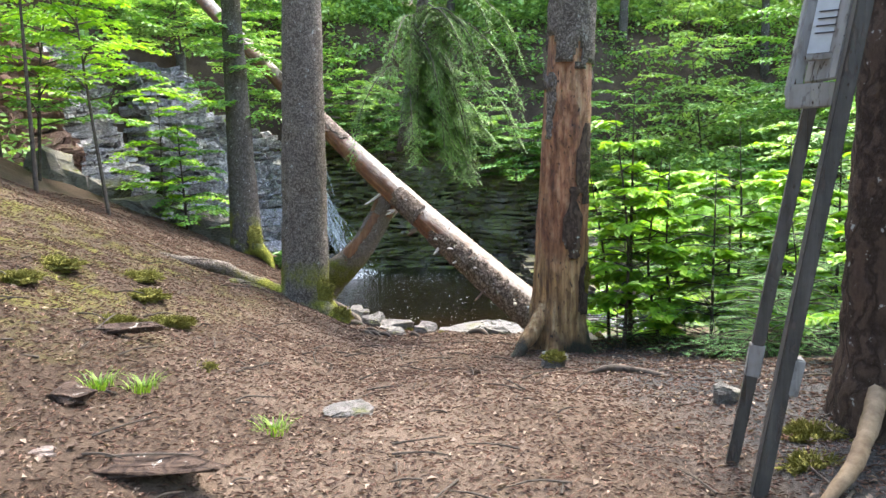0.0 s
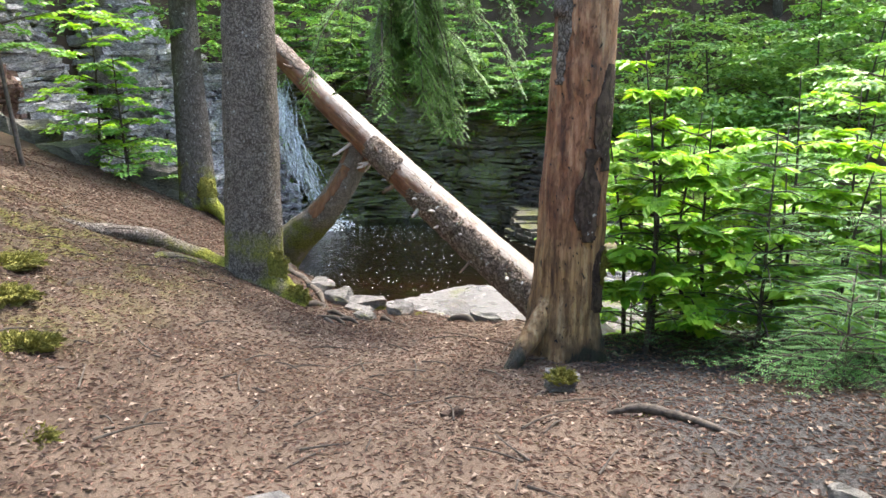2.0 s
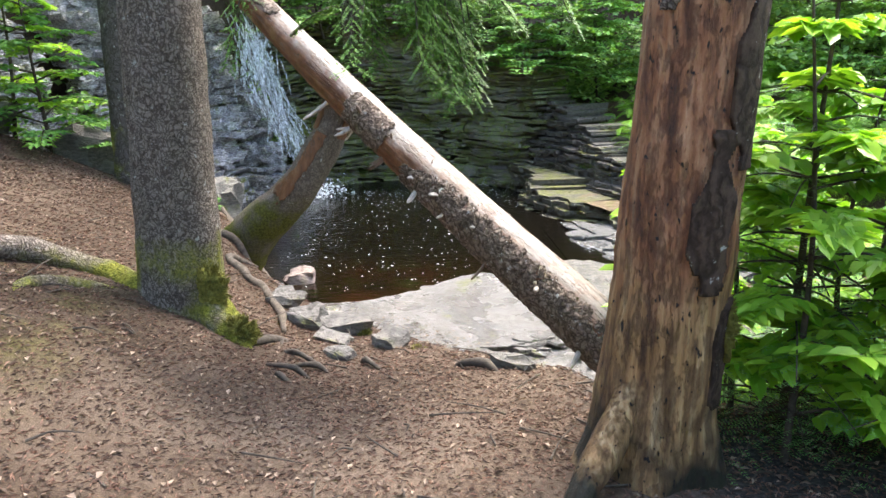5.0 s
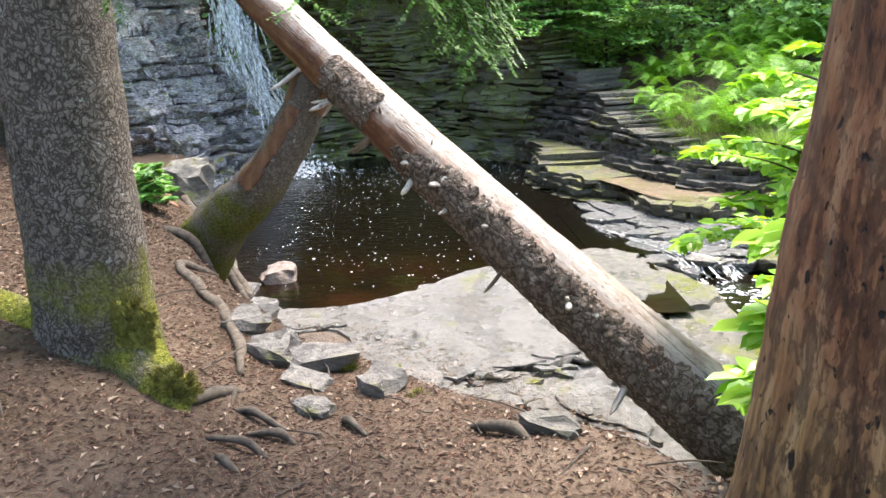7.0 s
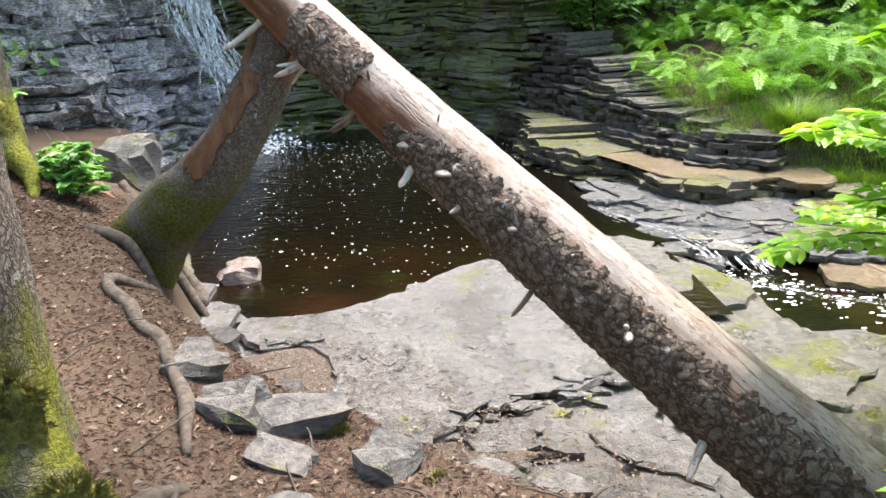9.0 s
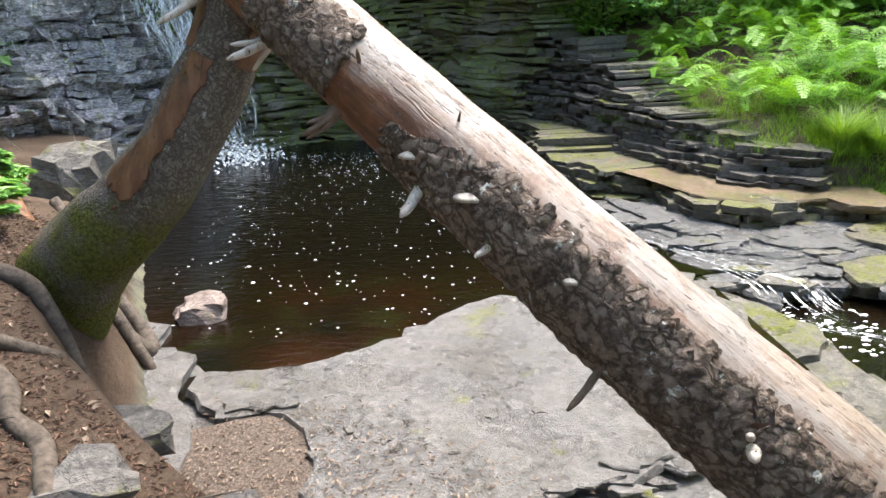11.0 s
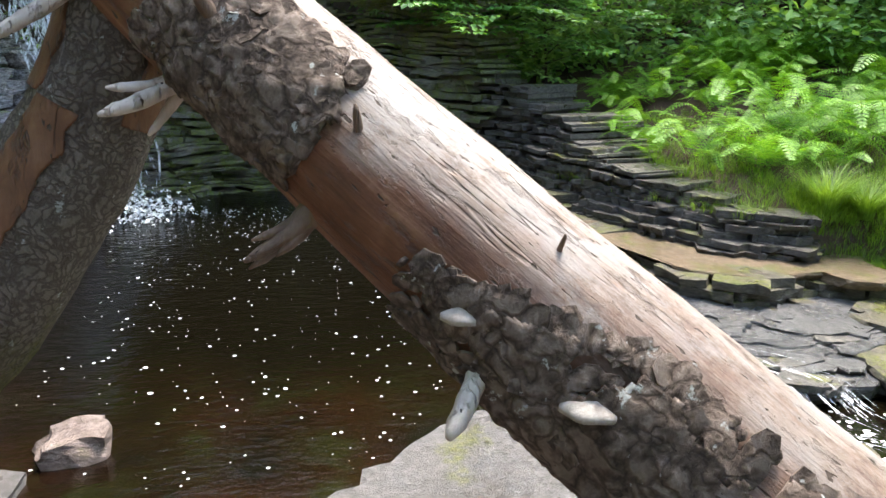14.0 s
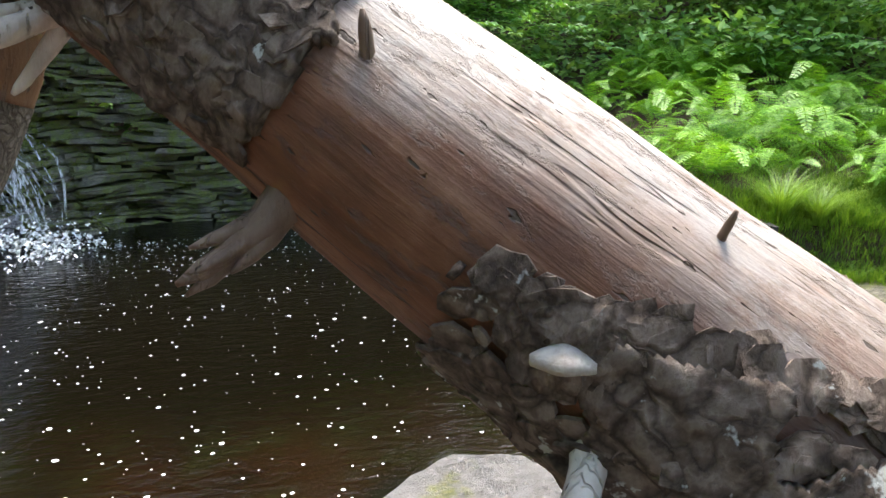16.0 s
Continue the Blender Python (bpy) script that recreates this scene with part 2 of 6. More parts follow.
UPPERROCK = rock_material("dark_ledge_rock", [(0.3, (0.022, 0.019, 0.016)), (0.5, (0.075, 0.066, 0.054)), (0.75, (0.20, 0.18, 0.15))], 0.5, 0.28, low=(0.2, 0.6))
RUSTROCK = rock_material("rusty_rock", [(0.3, (0.06, 0.04, 0.022)), (0.5, (0.15, 0.105, 0.06)), (0.75, (0.26, 0.20, 0.13))], 0.4, 0.4, ((0.05, 0.052, 0.01), (0.19, 0.18, 0.035)), low=(0.3, 0.65))
WETPLATE = rock_material("wet_plate_rock", [(0.3, (0.03, 0.03, 0.03)), (0.5, (0.085, 0.083, 0.08)), (0.75, (0.18, 0.175, 0.165))], 0.8, 0.18, low=(0.12, 0.45))
CLIFF = rock_material("cliff_rock", [(0.3, (0.04, 0.037, 0.03)), (0.5, (0.14, 0.128, 0.1)), (0.75, (0.30, 0.27, 0.21))], 0.6, 0.95, ((0.045, 0.065, 0.014), (0.23, 0.26, 0.05)), low=(0.18, 0.5), flat_moss=False)
WETCLIFF = rock_material("wet_cliff_rock", [(0.32, (0.05, 0.046, 0.049)), (0.48, (0.26, 0.245, 0.25)), (0.64, (0.58, 0.56, 0.565))], 1.0, 0.45, low=(0.06, 0.3))
BOULDER = rock_material("grey_boulder", [(0.3, (0.05, 0.047, 0.043)), (0.5, (0.15, 0.14, 0.13)), (0.75, (0.27, 0.25, 0.225))], 0.25, 0.3, low=(0.45, 0.75))
PALESTONE = rock_material("pale_stone", [(0.3, (0.12, 0.09, 0.075)), (0.5, (0.24, 0.19, 0.165)), (0.75, (0.40, 0.335, 0.30))], 0.3, 0.05, low=(0.45, 0.75))
REDROCK = rock_material("red_rock", [(0.3, (0.06, 0.035, 0.028)), (0.5, (0.17, 0.10, 0.075)), (0.75, (0.30, 0.20, 0.15))], 0.3, 0.25, low=(0.5, 0.8))
DRIFT = simple("drifted_soil", [(0.3, (0.035, 0.026, 0.020)), (0.5, (0.105, 0.080, 0.063)), (0.7, (0.22, 0.175, 0.145))], 55, 0.95, 120, 0.9, 0.015)
MOSS = simple("moss", [(0.3, (0.09, 0.092, 0.016)), (0.7, (0.32, 0.29, 0.06))], 40, 0.95, 90, 1.0, 0.02)
SPRUCEBARK = bark_material("spruce_bark", [(0.36, (0.05, 0.040, 0.032)), (0.56, (0.155, 0.128, 0.105)), (0.78, (0.36, 0.31, 0.265))], 15, (1, 1, 0.6), 1.12, 0.25)
FARBARK = bark_material("far_bark", [(0.25, (0.028, 0.023, 0.02)), (0.5, (0.08, 0.068, 0.058)), (0.8, (0.17, 0.15, 0.13))], 8, (1, 1, 0.4), 1.5, 0.3)
PINEBARK = bark_material("pine_bark", [(0.25, (0.012, 0.008, 0.006)), (0.5, (0.05, 0.033, 0.024)), (0.8, (0.12, 0.08, 0.06))], 4.5, (1, 1, 0.25), None, 0.2, 1.0)
LOGBARK = bark_material("log_bark", [(0.4, (0.05, 0.036, 0.027)), (0.6, (0.145, 0.108, 0.083)), (0.82, (0.31, 0.25, 0.205))], 7, (0.6, 1, 1), None, 0.3, 0.7)
TWIG = simple("twig_bark", [(0.3, (0.03, 0.022, 0.017)), (0.7, (0.11, 0.09, 0.07))], 20, 0.9)
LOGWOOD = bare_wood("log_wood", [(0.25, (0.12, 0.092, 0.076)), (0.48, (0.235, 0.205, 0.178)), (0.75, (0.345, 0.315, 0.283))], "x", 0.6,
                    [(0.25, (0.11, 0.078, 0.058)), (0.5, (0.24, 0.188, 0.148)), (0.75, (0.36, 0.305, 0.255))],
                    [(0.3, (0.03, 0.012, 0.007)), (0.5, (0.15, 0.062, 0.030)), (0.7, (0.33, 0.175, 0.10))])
STUBWOOD = bare_wood("stub_wood", [(0.3, (0.28, 0.21, 0.16)), (0.5, (0.52, 0.45, 0.38)), (0.7, (0.70, 0.64, 0.57))], "z", 0.6, splits=0.1)
BROWNSTUB = bare_wood("brown_stub_wood", [(0.3, (0.05, 0.03, 0.02)), (0.5, (0.14, 0.09, 0.06)), (0.7, (0.25, 0.18, 0.13))], "z", 0.7, splits=0.1)
ORANGEWOOD = bare_wood("orange_wood", [(0.3, (0.05, 0.02, 0.01)), (0.5, (0.15, 0.068, 0.03)), (0.7, (0.25, 0.135, 0.07))], "z", 0.55)
BOARDWOOD = bare_wood("grey_board_wood", [(0.3, (0.14, 0.13, 0.12)), (0.5, (0.27, 0.255, 0.24)), (0.7, (0.38, 0.36, 0.34))], "z", 0.8)
POLEWOOD = bare_wood("pole_wood", [(0.3, (0.03, 0.027, 0.023)), (0.5, (0.07, 0.063, 0.055)), (0.7, (0.125, 0.115, 0.1))], "z", 0.8)
FUNGUS = simple("bracket_fungus", [(0.3, (0.25, 0.2, 0.16)), (0.7, (0.55, 0.5, 0.44))], 25, 0.7)
LEAF_BEECH = leaf_material("beech_leaf", (0.137, 0.332, 0.023), (0.390, 0.620, 0.069), 0.4, 0.45)
LEAF_SHRUB = leaf_material("shrub_leaf", (0.066, 0.189, 0.040), (0.243, 0.464, 0.099), 0.4, 0.35)
LEAF_FAR = leaf_material("forest_leaf", (0.10, 0.225, 0.06), (0.36, 0.56, 0.17), 0.5, 0.4)
LEAF_DARK = leaf_material("dark_leaf", (0.045, 0.10, 0.022), (0.15, 0.26, 0.06), 0.5, 0.25)
NEEDLE_FIR = leaf_material("fir_needle", (0.060, 0.180, 0.050), (0.200, 0.400, 0.120), 0.5, 0.3)
NEEDLE_SPRUCE = leaf_material("spruce_needle", (0.035, 0.10, 0.015), (0.17, 0.33, 0.05), 0.5, 0.3)
FERNLEAF = leaf_material("fern_leaf", (0.094, 0.263, 0.022), (0.300, 0.562, 0.056), 0.5, 0.4)
GRASSLEAF = leaf_material("grass_blade", (0.091, 0.195, 0.019), (0.286, 0.442, 0.065), 0.5, 0.4)
LITTER = leaf_material("dead_leaf", (0.07, 0.04, 0.025), (0.32, 0.24, 0.18), 0.7, 0.1)
NEEDLELITTER = leaf_material("dead_needle", (0.03, 0.017, 0.012), (0.22, 0.125, 0.085), 0.8, 0.0)


# ---------------------------------------------------------------- building helpers
rng = np.random.default_rng(7)


def mesh_of(name, verts, faces, material=None, smooth=False):
    me = bpy.data.meshes.new(name)
    me.from_pydata(np.asarray(verts, float).tolist() if isinstance(verts, np.ndarray) else verts, [], faces.tolist() if isinstance(faces, np.ndarray) else faces)
    if material:
        me.materials.append(material)
    if smooth:
        me.polygons.foreach_set("use_smooth", [True] * len(me.polygons))
    me.update()
    return me


def part(name, data, material, parent, label=""):
    """Links a bmesh or a mesh as one mesh object under a thing or a part."""
    if isinstance(data, bmesh.types.BMesh):
        me = bpy.data.meshes.new(name)
        data.to_mesh(me)
        data.free()
    else:
        me = data
    if material and not me.materials:
        me.materials.append(material)
    ob = new(name, me)
    if parent:
        ob.parent = parent
    if label:
        tagged(ob, label)
    return ob


def thing(name, label, category, group="", kind="", at=None):
    ob = new(name)
    if at is not None:
        ob.location = at
    return tagged(ob, label, category, group, kind)


def fbm(p, scale=1.0, octaves=4):
    return noise.fractal(Vector(p) * scale, 0.8, 2.1, octaves)


def tube(points, radii, sides=14, rough=0.0, rough_scale=3.0, cap=True, seed=0.0, flare=None):
    """A tapering swept tube through points; rough: relief in parts of the radius. flare(angle, i): factor on the radius."""
    pts = [Vector(p) for p in points]
    verts, faces = [], []
    ref = None
    for i, p in enumerate(pts):
        d = (pts[min(i + 1, len(pts) - 1)] - pts[max(i - 1, 0)]).normalized()
        if ref is None:
            ref = d.orthogonal().normalized()
        ref = (ref - d * ref.dot(d)).normalized()
        side = d.cross(ref)
        for k in range(sides):
            a = 2 * math.pi * k / sides
            u = ref * math.cos(a) + side * math.sin(a)
            r = radii[i] * (flare(a, i) if flare else 1.0)
            if rough:
                q = p + u * r
                r *= 1 + rough * noise.noise(q * rough_scale + Vector((seed, 0, 0))) + 0.5 * rough * noise.noise(q * rough_scale * 3.1)
            verts.append(p + u * r)
    n = len(pts)
    for i in range(n - 1):
        for k in range(sides):
            k2 = (k + 1) % sides
            faces.append((i * sides + k, i * sides + k2, (i + 1) * sides + k2, (i + 1) * sides + k))
    if cap:
        faces.append(tuple(reversed(range(sides))))
        faces.append(tuple(range((n - 1) * sides, n * sides)))
    return [tuple(v) for v in verts], faces


def tube_mesh(name, points, radii, sides=14, material=None, **kw):
    v, f = tube(points, radii, sides, **kw)
    return mesh_of(name, v, f, material, True)


def curve_points(ctrl, n):
    """n points on a smooth curve through the control points."""
    c = [Vector(p) for p in ctrl]
    c = [c[0] * 2 - c[1]] + c + [c[-1] * 2 - c[-2]]
    out = []
    for s in np.linspace(0, len(ctrl) - 1 - 1e-6, n):
        i = int(s)
        t = s - i
        a, b, d, e = c[i], c[i + 1], c[i + 2], c[i + 3]
        out.append(0.5 * ((2 * b) + (d - a) * t + (2 * a - 5 * b + 4 * d - e) * t * t + (3 * b - a - 3 * d + e) * t ** 3))
    return out


def smooth01(a, b, v):
    t = np.clip((v - a) / (b - a), 0, 1)
    return t * t * (3 - 2 * t)


# Leaves as small folded blades, many to a mesh.
class Blades:
    def __init__(self):
        self.v, self.f, self.n = [], [], 0

    def add(self, c, d, up, length, width, fold=0.15, droop=0.0, oval=False):
        """One folded leaf from c along d, with its face towards up; oval: a rounded outline on a short stalk."""
        d = d.normalized()
        s = d.cross(up)
        if s.length < 1e-4:
            s = d.orthogonal()
        s.normalize()
        w = s.cross(d)
        tip = c + d * length - w * (droop * length)
        lift = w * (width * fold)
        k = self.n
        if oval:
            a, b = c + d * (length * 0.28), c + d * (length * 0.66) - w * (droop * length * 0.4)
            self.v += [tuple(c), tuple(a + s * width * 0.46 + lift), tuple(b + s * width * 0.4 + lift), tuple(tip), tuple(b - s * width * 0.4 + lift), tuple(a - s * width * 0.46 + lift)]
            self.f += [(k, k + 1, k + 2, k + 3), (k, k + 3, k + 4, k + 5)]
            self.n += 6
            return
        mid = c + d * (length * 0.45)
        self.v += [tuple(c), tuple(mid + s * width * 0.5 + lift), tuple(tip), tuple(mid - s * width * 0.5 + lift)]
        self.f += [(k, k + 1, k + 2), (k, k + 2, k + 3)]
        self.n += 4

    def mesh(self, name, material):
        return mesh_of(name, self.v, self.f, material)


def leaf_cloud(centres, sizes, n, leaf, seed, flat=0.5, aspect=0.6):
    """Vectorised leaves scattered in clumps: centres (m,3), sizes (m,3), n leaves in all."""
    r = np.random.default_rng(seed)
    m = len(centres)
    idx = r.integers(0, m, n)
    off = r.normal(size=(n, 3))
    off /= np.linalg.norm(off, axis=1, keepdims=True)
    off *= r.uniform(0.35, 1.0, (n, 1)) ** 0.5
    c = centres[idx] + off * sizes[idx]
    d = r.normal(size=(n, 3))
    d[:, 2] *= 1 - flat
    d[:, 2] -= 0.25
    d /= np.linalg.norm(d, axis=1, keepdims=True)
    up = r.normal(size=(n, 3)) * 0.45
    up[:, 2] += 1
    s = np.cross(d, up)
    s /= np.linalg.norm(s, axis=1, keepdims=True) + 1e-9
    w = np.cross(s, d)
    ln = leaf * r.uniform(0.6, 1.3, (n, 1))
    wd = ln * aspect
    mid = c + d * ln * 0.45
    v = np.stack([c, mid + s * wd * 0.5 + w * wd * 0.12, c + d * ln, mid - s * wd * 0.5 + w * wd * 0.12], 1).reshape(-1, 3)
    k = np.arange(n)[:, None] * 4
    f = np.stack([k + [0, 1, 2], k + [0, 2, 3]], 1).reshape(-1, 3)
    return v, f


def rock_mesh(name, size, seed, cuts=2, jag=0.25, material=None, flat=0.0):
    """An angular stone: a cube cut and pushed about, with hard facets."""
    bm = bmesh.new()
    bmesh.ops.create_cube(bm, size=1.0)
    bmesh.ops.subdivide_edges(bm, edges=bm.edges[:], cuts=cuts, use_grid_fill=True)
    for v in bm.verts:
        p = v.co.copy()
        q = p.normalized() * 0.62
        p = p.lerp(q, 0.35)
        o = Vector((seed * 3.7, seed * 1.3, 0))
        p += noise.noise_vector(p * 1.7 + o) * jag + noise.noise_vector(p * 4.5 + o) * jag * 0.25
        if flat:
            p.z = max(min(p.z, 0.5 - flat * 0.2), -0.5)
        v.co = Vector((p.x * size[0], p.y * size[1], p.z * size[2]))
    me = bpy.data.meshes.new(name)
    bm.to_mesh(me)
    bm.free()
    if material:
        me.materials.append(material)
    return me


# ---------------------------------------------------------------- the lie of the land
WATER = -0.30
EDGE = [(-3.7, 17.0), (-2.92, 14.6), (-2.36, 12.9), (-1.85, 11.4), (-1.05, 10.5), (-0.3, 9.95), (0.2, 9.35), (0.7, 8.95), (1.1, 8.6), (1.7, 7.75), (3.2, 7.8), (6.0, 9.0), (14.0, 11.0), (60.0, 14.0)]
LEDGE = [(1.0, 24.0), (1.75, 21.6), (2.55, 20.6), (3.0, 19.95), (3.27, 19.0), (3.95, 17.45), (4.48, 16.5), (5.3, 16.2), (5.9, 16.1), (7.2, 15.4), (12.0, 14.4), (60.0, 14.0)]
BASIN = [(3.45, 13.0), (3.8, 12.2), (4.6, 11.5), (7.8, 10.6), (8.0, 12.7), (5.0, 13.4), (4.5, 14.0), (3.5, 13.9)]
POOL = [(-1.75, 12.95), (-1.45, 12.75), (-0.6, 12.98), (-0.2, 13.0), (0.5, 13.6), (1.0, 13.95), (1.75, 14.3), (2.35, 14.7), (2.75, 15.3), (2.6, 16.6), (2.35, 17.6), (2.25, 18.6), (1.9, 20.6), (1.2, 22.5), (-4.2, 22.5), (-3.4, 19.0), (-2.7, 16.5), (-2.3, 14.4)]


SOUTH = [(60, -300), (-300, -300), (-300, 40), (-4.6, 19.5)]
NORTH = [(60, 300), (0.9, 300)]
RIM = [(-30, 4), (-9.0, 13.0), (-6.0, 17.6), (-3.4, 21.2), (0.0, 22.8), (2.4, 22.4), (5.5, 22.6), (40, 24)]
BEHIND = [(40, 300), (-300, 300), (-300, 4)]


def inside(x, y, poly):
    res = np.zeros(np.shape(x), bool)
    n = len(poly)
    for i in range(n):
        (ax, ay), (bx, by) = poly[i], poly[(i + 1) % n]
        c = ((ay > y) != (by > y)) & (x < (bx - ax) * (y - ay) / (by - ay + 1e-12) + ax)
        res ^= c
    return res


def signed(x, y, line, close):
    """Distance from a broken line; its side is told by the area that line and close enclose (EDGE: positive within; others: negative)."""
    best = np.full(np.shape(x), 1e9)
    for (ax, ay), (bx, by) in zip(line, line[1:]):
        dx, dy = bx - ax, by - ay
        t = np.clip(((x - ax) * dx + (y - ay) * dy) / (dx * dx + dy * dy), 0, 1)
        best = np.minimum(best, np.hypot(x - ax - t * dx, y - ay - t * dy))
    within = inside(x, y, list(line) + close)
    return np.where(within == (close is SOUTH), best, -best)


def bank_height(x, y):
    c = np.interp(y, [-60, 0, 4, 6.3, 8, 10, 12, 15, 18], [1.6, 1.43, 1.43, 1.06, 0.85, 0.52, 0.28, 0.05, 0.0])
    left = np.maximum(-0.45 - x, 0)
    slope = np.interp(y, [0, 5, 8, 12.6, 15.5], [0.30, 0.40, 0.45, 0.42, 0.10])
    c = c + slope * (np.sqrt(left * left + 0.09) - 0.3) + 0.02 * np.maximum(left - 6, 0) ** 1.5
    right = np.maximum(x - 1.3, 0)
    c = c + 0.10 * right * smooth01(6.5, 4, y) * smooth01(9, 2, right)
    return c


def ground_height(x, y):
    x, y = np.asarray(x, float), np.asarray(y, float)
    d = signed(x, y, EDGE, SOUTH)
    e = signed(x, y, LEDGE, NORTH)
    low = -0.36 - 0.05 * np.maximum(x - 1.5, 0)
    low = np.maximum(low, -1.2)
    low = np.where(inside(x, y, POOL), -1.0, low)
    low = np.where(inside(x, y, BASIN), -0.8, low)
    far = -0.42 + 1.75 * np.clip(-e, 0, 0.48) + 0.36 * np.maximum(-e - 0.48, 0) + 0.012 * np.maximum(-e - 5, 0) ** 2
    far = np.minimum(far, 24)
    z = np.where(e < 0, np.maximum(low, far), low)
    t = smooth01(-0.55, 0.12, d)
    z = z * (1 - t) + bank_height(x, y) * t
    # the high ground behind the cliff
    cl = signed(x, y, RIM, BEHIND)
    top = 6.5 + 0.35 * np.maximum(-cl - 1.5, 0)
    tt = 1 - smooth01(-6.0, -3.0, cl)
    z = z * (1 - tt) + np.minimum(np.maximum(top, z), 30) * tt
    return z


def ground_z(x, y):
    return float(ground_height(np.array([x]), np.array([y]))[0])


def spaced(parts):
    return np.unique(np.concatenate([np.arange(a, b, s) for a, b, s in parts]).round(4))


gx = spaced([(-240, -40, 25), (-40, -12, 2), (-12, -4, 0.3), (-4, 4, 0.07), (4, 14, 0.3), (14, 40, 2), (40, 260, 25)])
gy = spaced([(-240, -30, 25), (-30, -4, 2), (-4, 2, 0.25), (2, 14, 0.07), (14, 26, 0.25), (26, 60, 2), (60, 260, 25)])
X, Y = np.meshgrid(gx, gy)
Z = ground_height(X, Y)
flatX, flatY = X.ravel(), Y.ravel()
relief = np.array([fbm((a, b, 0), 1.1, 4) * 0.05 + fbm((a, b, 5), 7, 3) * 0.012 if -14 < a < 16 and -6 < b < 28 else 0 for a, b in zip(flatX, flatY)])
gv = np.stack([flatX, flatY, Z.ravel() + relief], 1)
ny, nx = X.shape
ii = (np.arange(ny - 1)[:, None] * nx + np.arange(nx - 1)[None]).ravel()
gf = np.stack([ii, ii + 1, ii + nx + 1, ii + nx], 1)
ground = new("ground", mesh_of("ground", gv, gf, SOIL, True))
tagged(ground, "brown needle-strewn forest soil with patches of moss", "ground", kind="structure")

# pool and stream
def water_material():
    m, nt, b = shader("dark_water")
    xyz, _ = coords(nt)
    shallow = math_node(nt, "MULTIPLY", span(nt, xyz[1], 15.3, 13.2), span(nt, noise_at(nt, 1.3, 4, 0.6), 0.36, 0.66), True)
    peat = ramp(nt, noise_at(nt, 2.6, 4), [(0.35, (0.024, 0.007, 0.003)), (0.5, (0.015, 0.006, 0.002)), (0.65, (0.012, 0.011, 0.003))])
    nt.links.new(mix(nt, shallow, (0.0036, 0.0026, 0.0014), peat), b.inputs["Base Color"])
    b.inputs["Roughness"].default_value = 0.03
    b.inputs["IOR"].default_value = 1.33
    b.inputs["Transmission Weight"].default_value = 0.0
    h = noise_at(nt, 5.5, 4, 0.55, (1, 2.2, 1))
    bump(nt, b, h, 0.28, 0.04)
    return m


DARKWATER = water_material()
wx, wy = np.meshgrid(np.linspace(-4.6, 3.0, 50), np.linspace(12.4, 22.8, 60))
wv = np.stack([wx.ravel(), wy.ravel(), np.full(wx.size, WATER)], 1)
wi = (np.arange(59)[:, None] * 50 + np.arange(49)[None]).ravel()
water = new("water", mesh_of("water", wv, np.stack([wi, wi + 1, wi + 51, wi + 50], 1), DARKWATER, True))
tagged(water, "dark brown plunge pool under the waterfall", "water", kind="structure")


# ---------------------------------------------------------------- layered rock
def along(line, step):
    """Points, headings and running lengths along a broken line."""
    out, s0 = [], 0.0
    for (ax, ay), (bx, by) in zip(line, line[1:]):
        d = math.hypot(bx - ax, by - ay)
        n = max(1, int(d / step))
        for i in range(n):
            out.append((ax + (bx - ax) * i / n, ay + (by - ay) * i / n, (bx - ax) / d, (by - ay) / d, s0 + d * i / n))
        s0 += d
    return out


BOX = [(3, 2, 1, 0), (4, 5, 6, 7), (0, 1, 5, 4), (1, 2, 6, 5), (2, 3, 7, 6), (3, 0, 4, 7)]


def layer_piece(x, y, z, hx, hy, length, depth, height, r, rag, fold):
    """A split length of one rock layer: ragged front edge at x, y along hx, hy; it runs back to the left of the heading."""
    n = min(max(2, int(length / 0.1)), 7)
    ring = [(length * (i + (r.normal(0, 0.18) if 0 < i < n else 0)) / n, r.normal(0, rag)) for i in range(n + 1)] + [(length, depth), (0, depth)]
    m = len(ring)
    tilt, v = r.normal(0, 0.012), []
    for dz in (0, height):
        under = abs(r.normal(0, 0.5)) * rag if dz == 0 else 0
        for k, (a, b) in enumerate(ring):
            j = r.normal(0, 0.006)
            b = b + under + r.normal(0, rag * 0.25)
            c = Vector((x + hx * a - hy * b, y + hy * a + hx * b, z + dz + j + tilt * a))
            w = noise.noise_vector(c * 1.1) * fold + noise.noise_vector(c * 3.4) * fold * 0.4
            v.append((c.x + w.x, c.y + w.y, c.z + 0.45 * w.z))
    f = [tuple(reversed(range(m))), tuple(range(m, 2 * m))] + [(i, (i + 1) % m, m + (i + 1) % m, m + i) for i in range(m)]
    return v, f


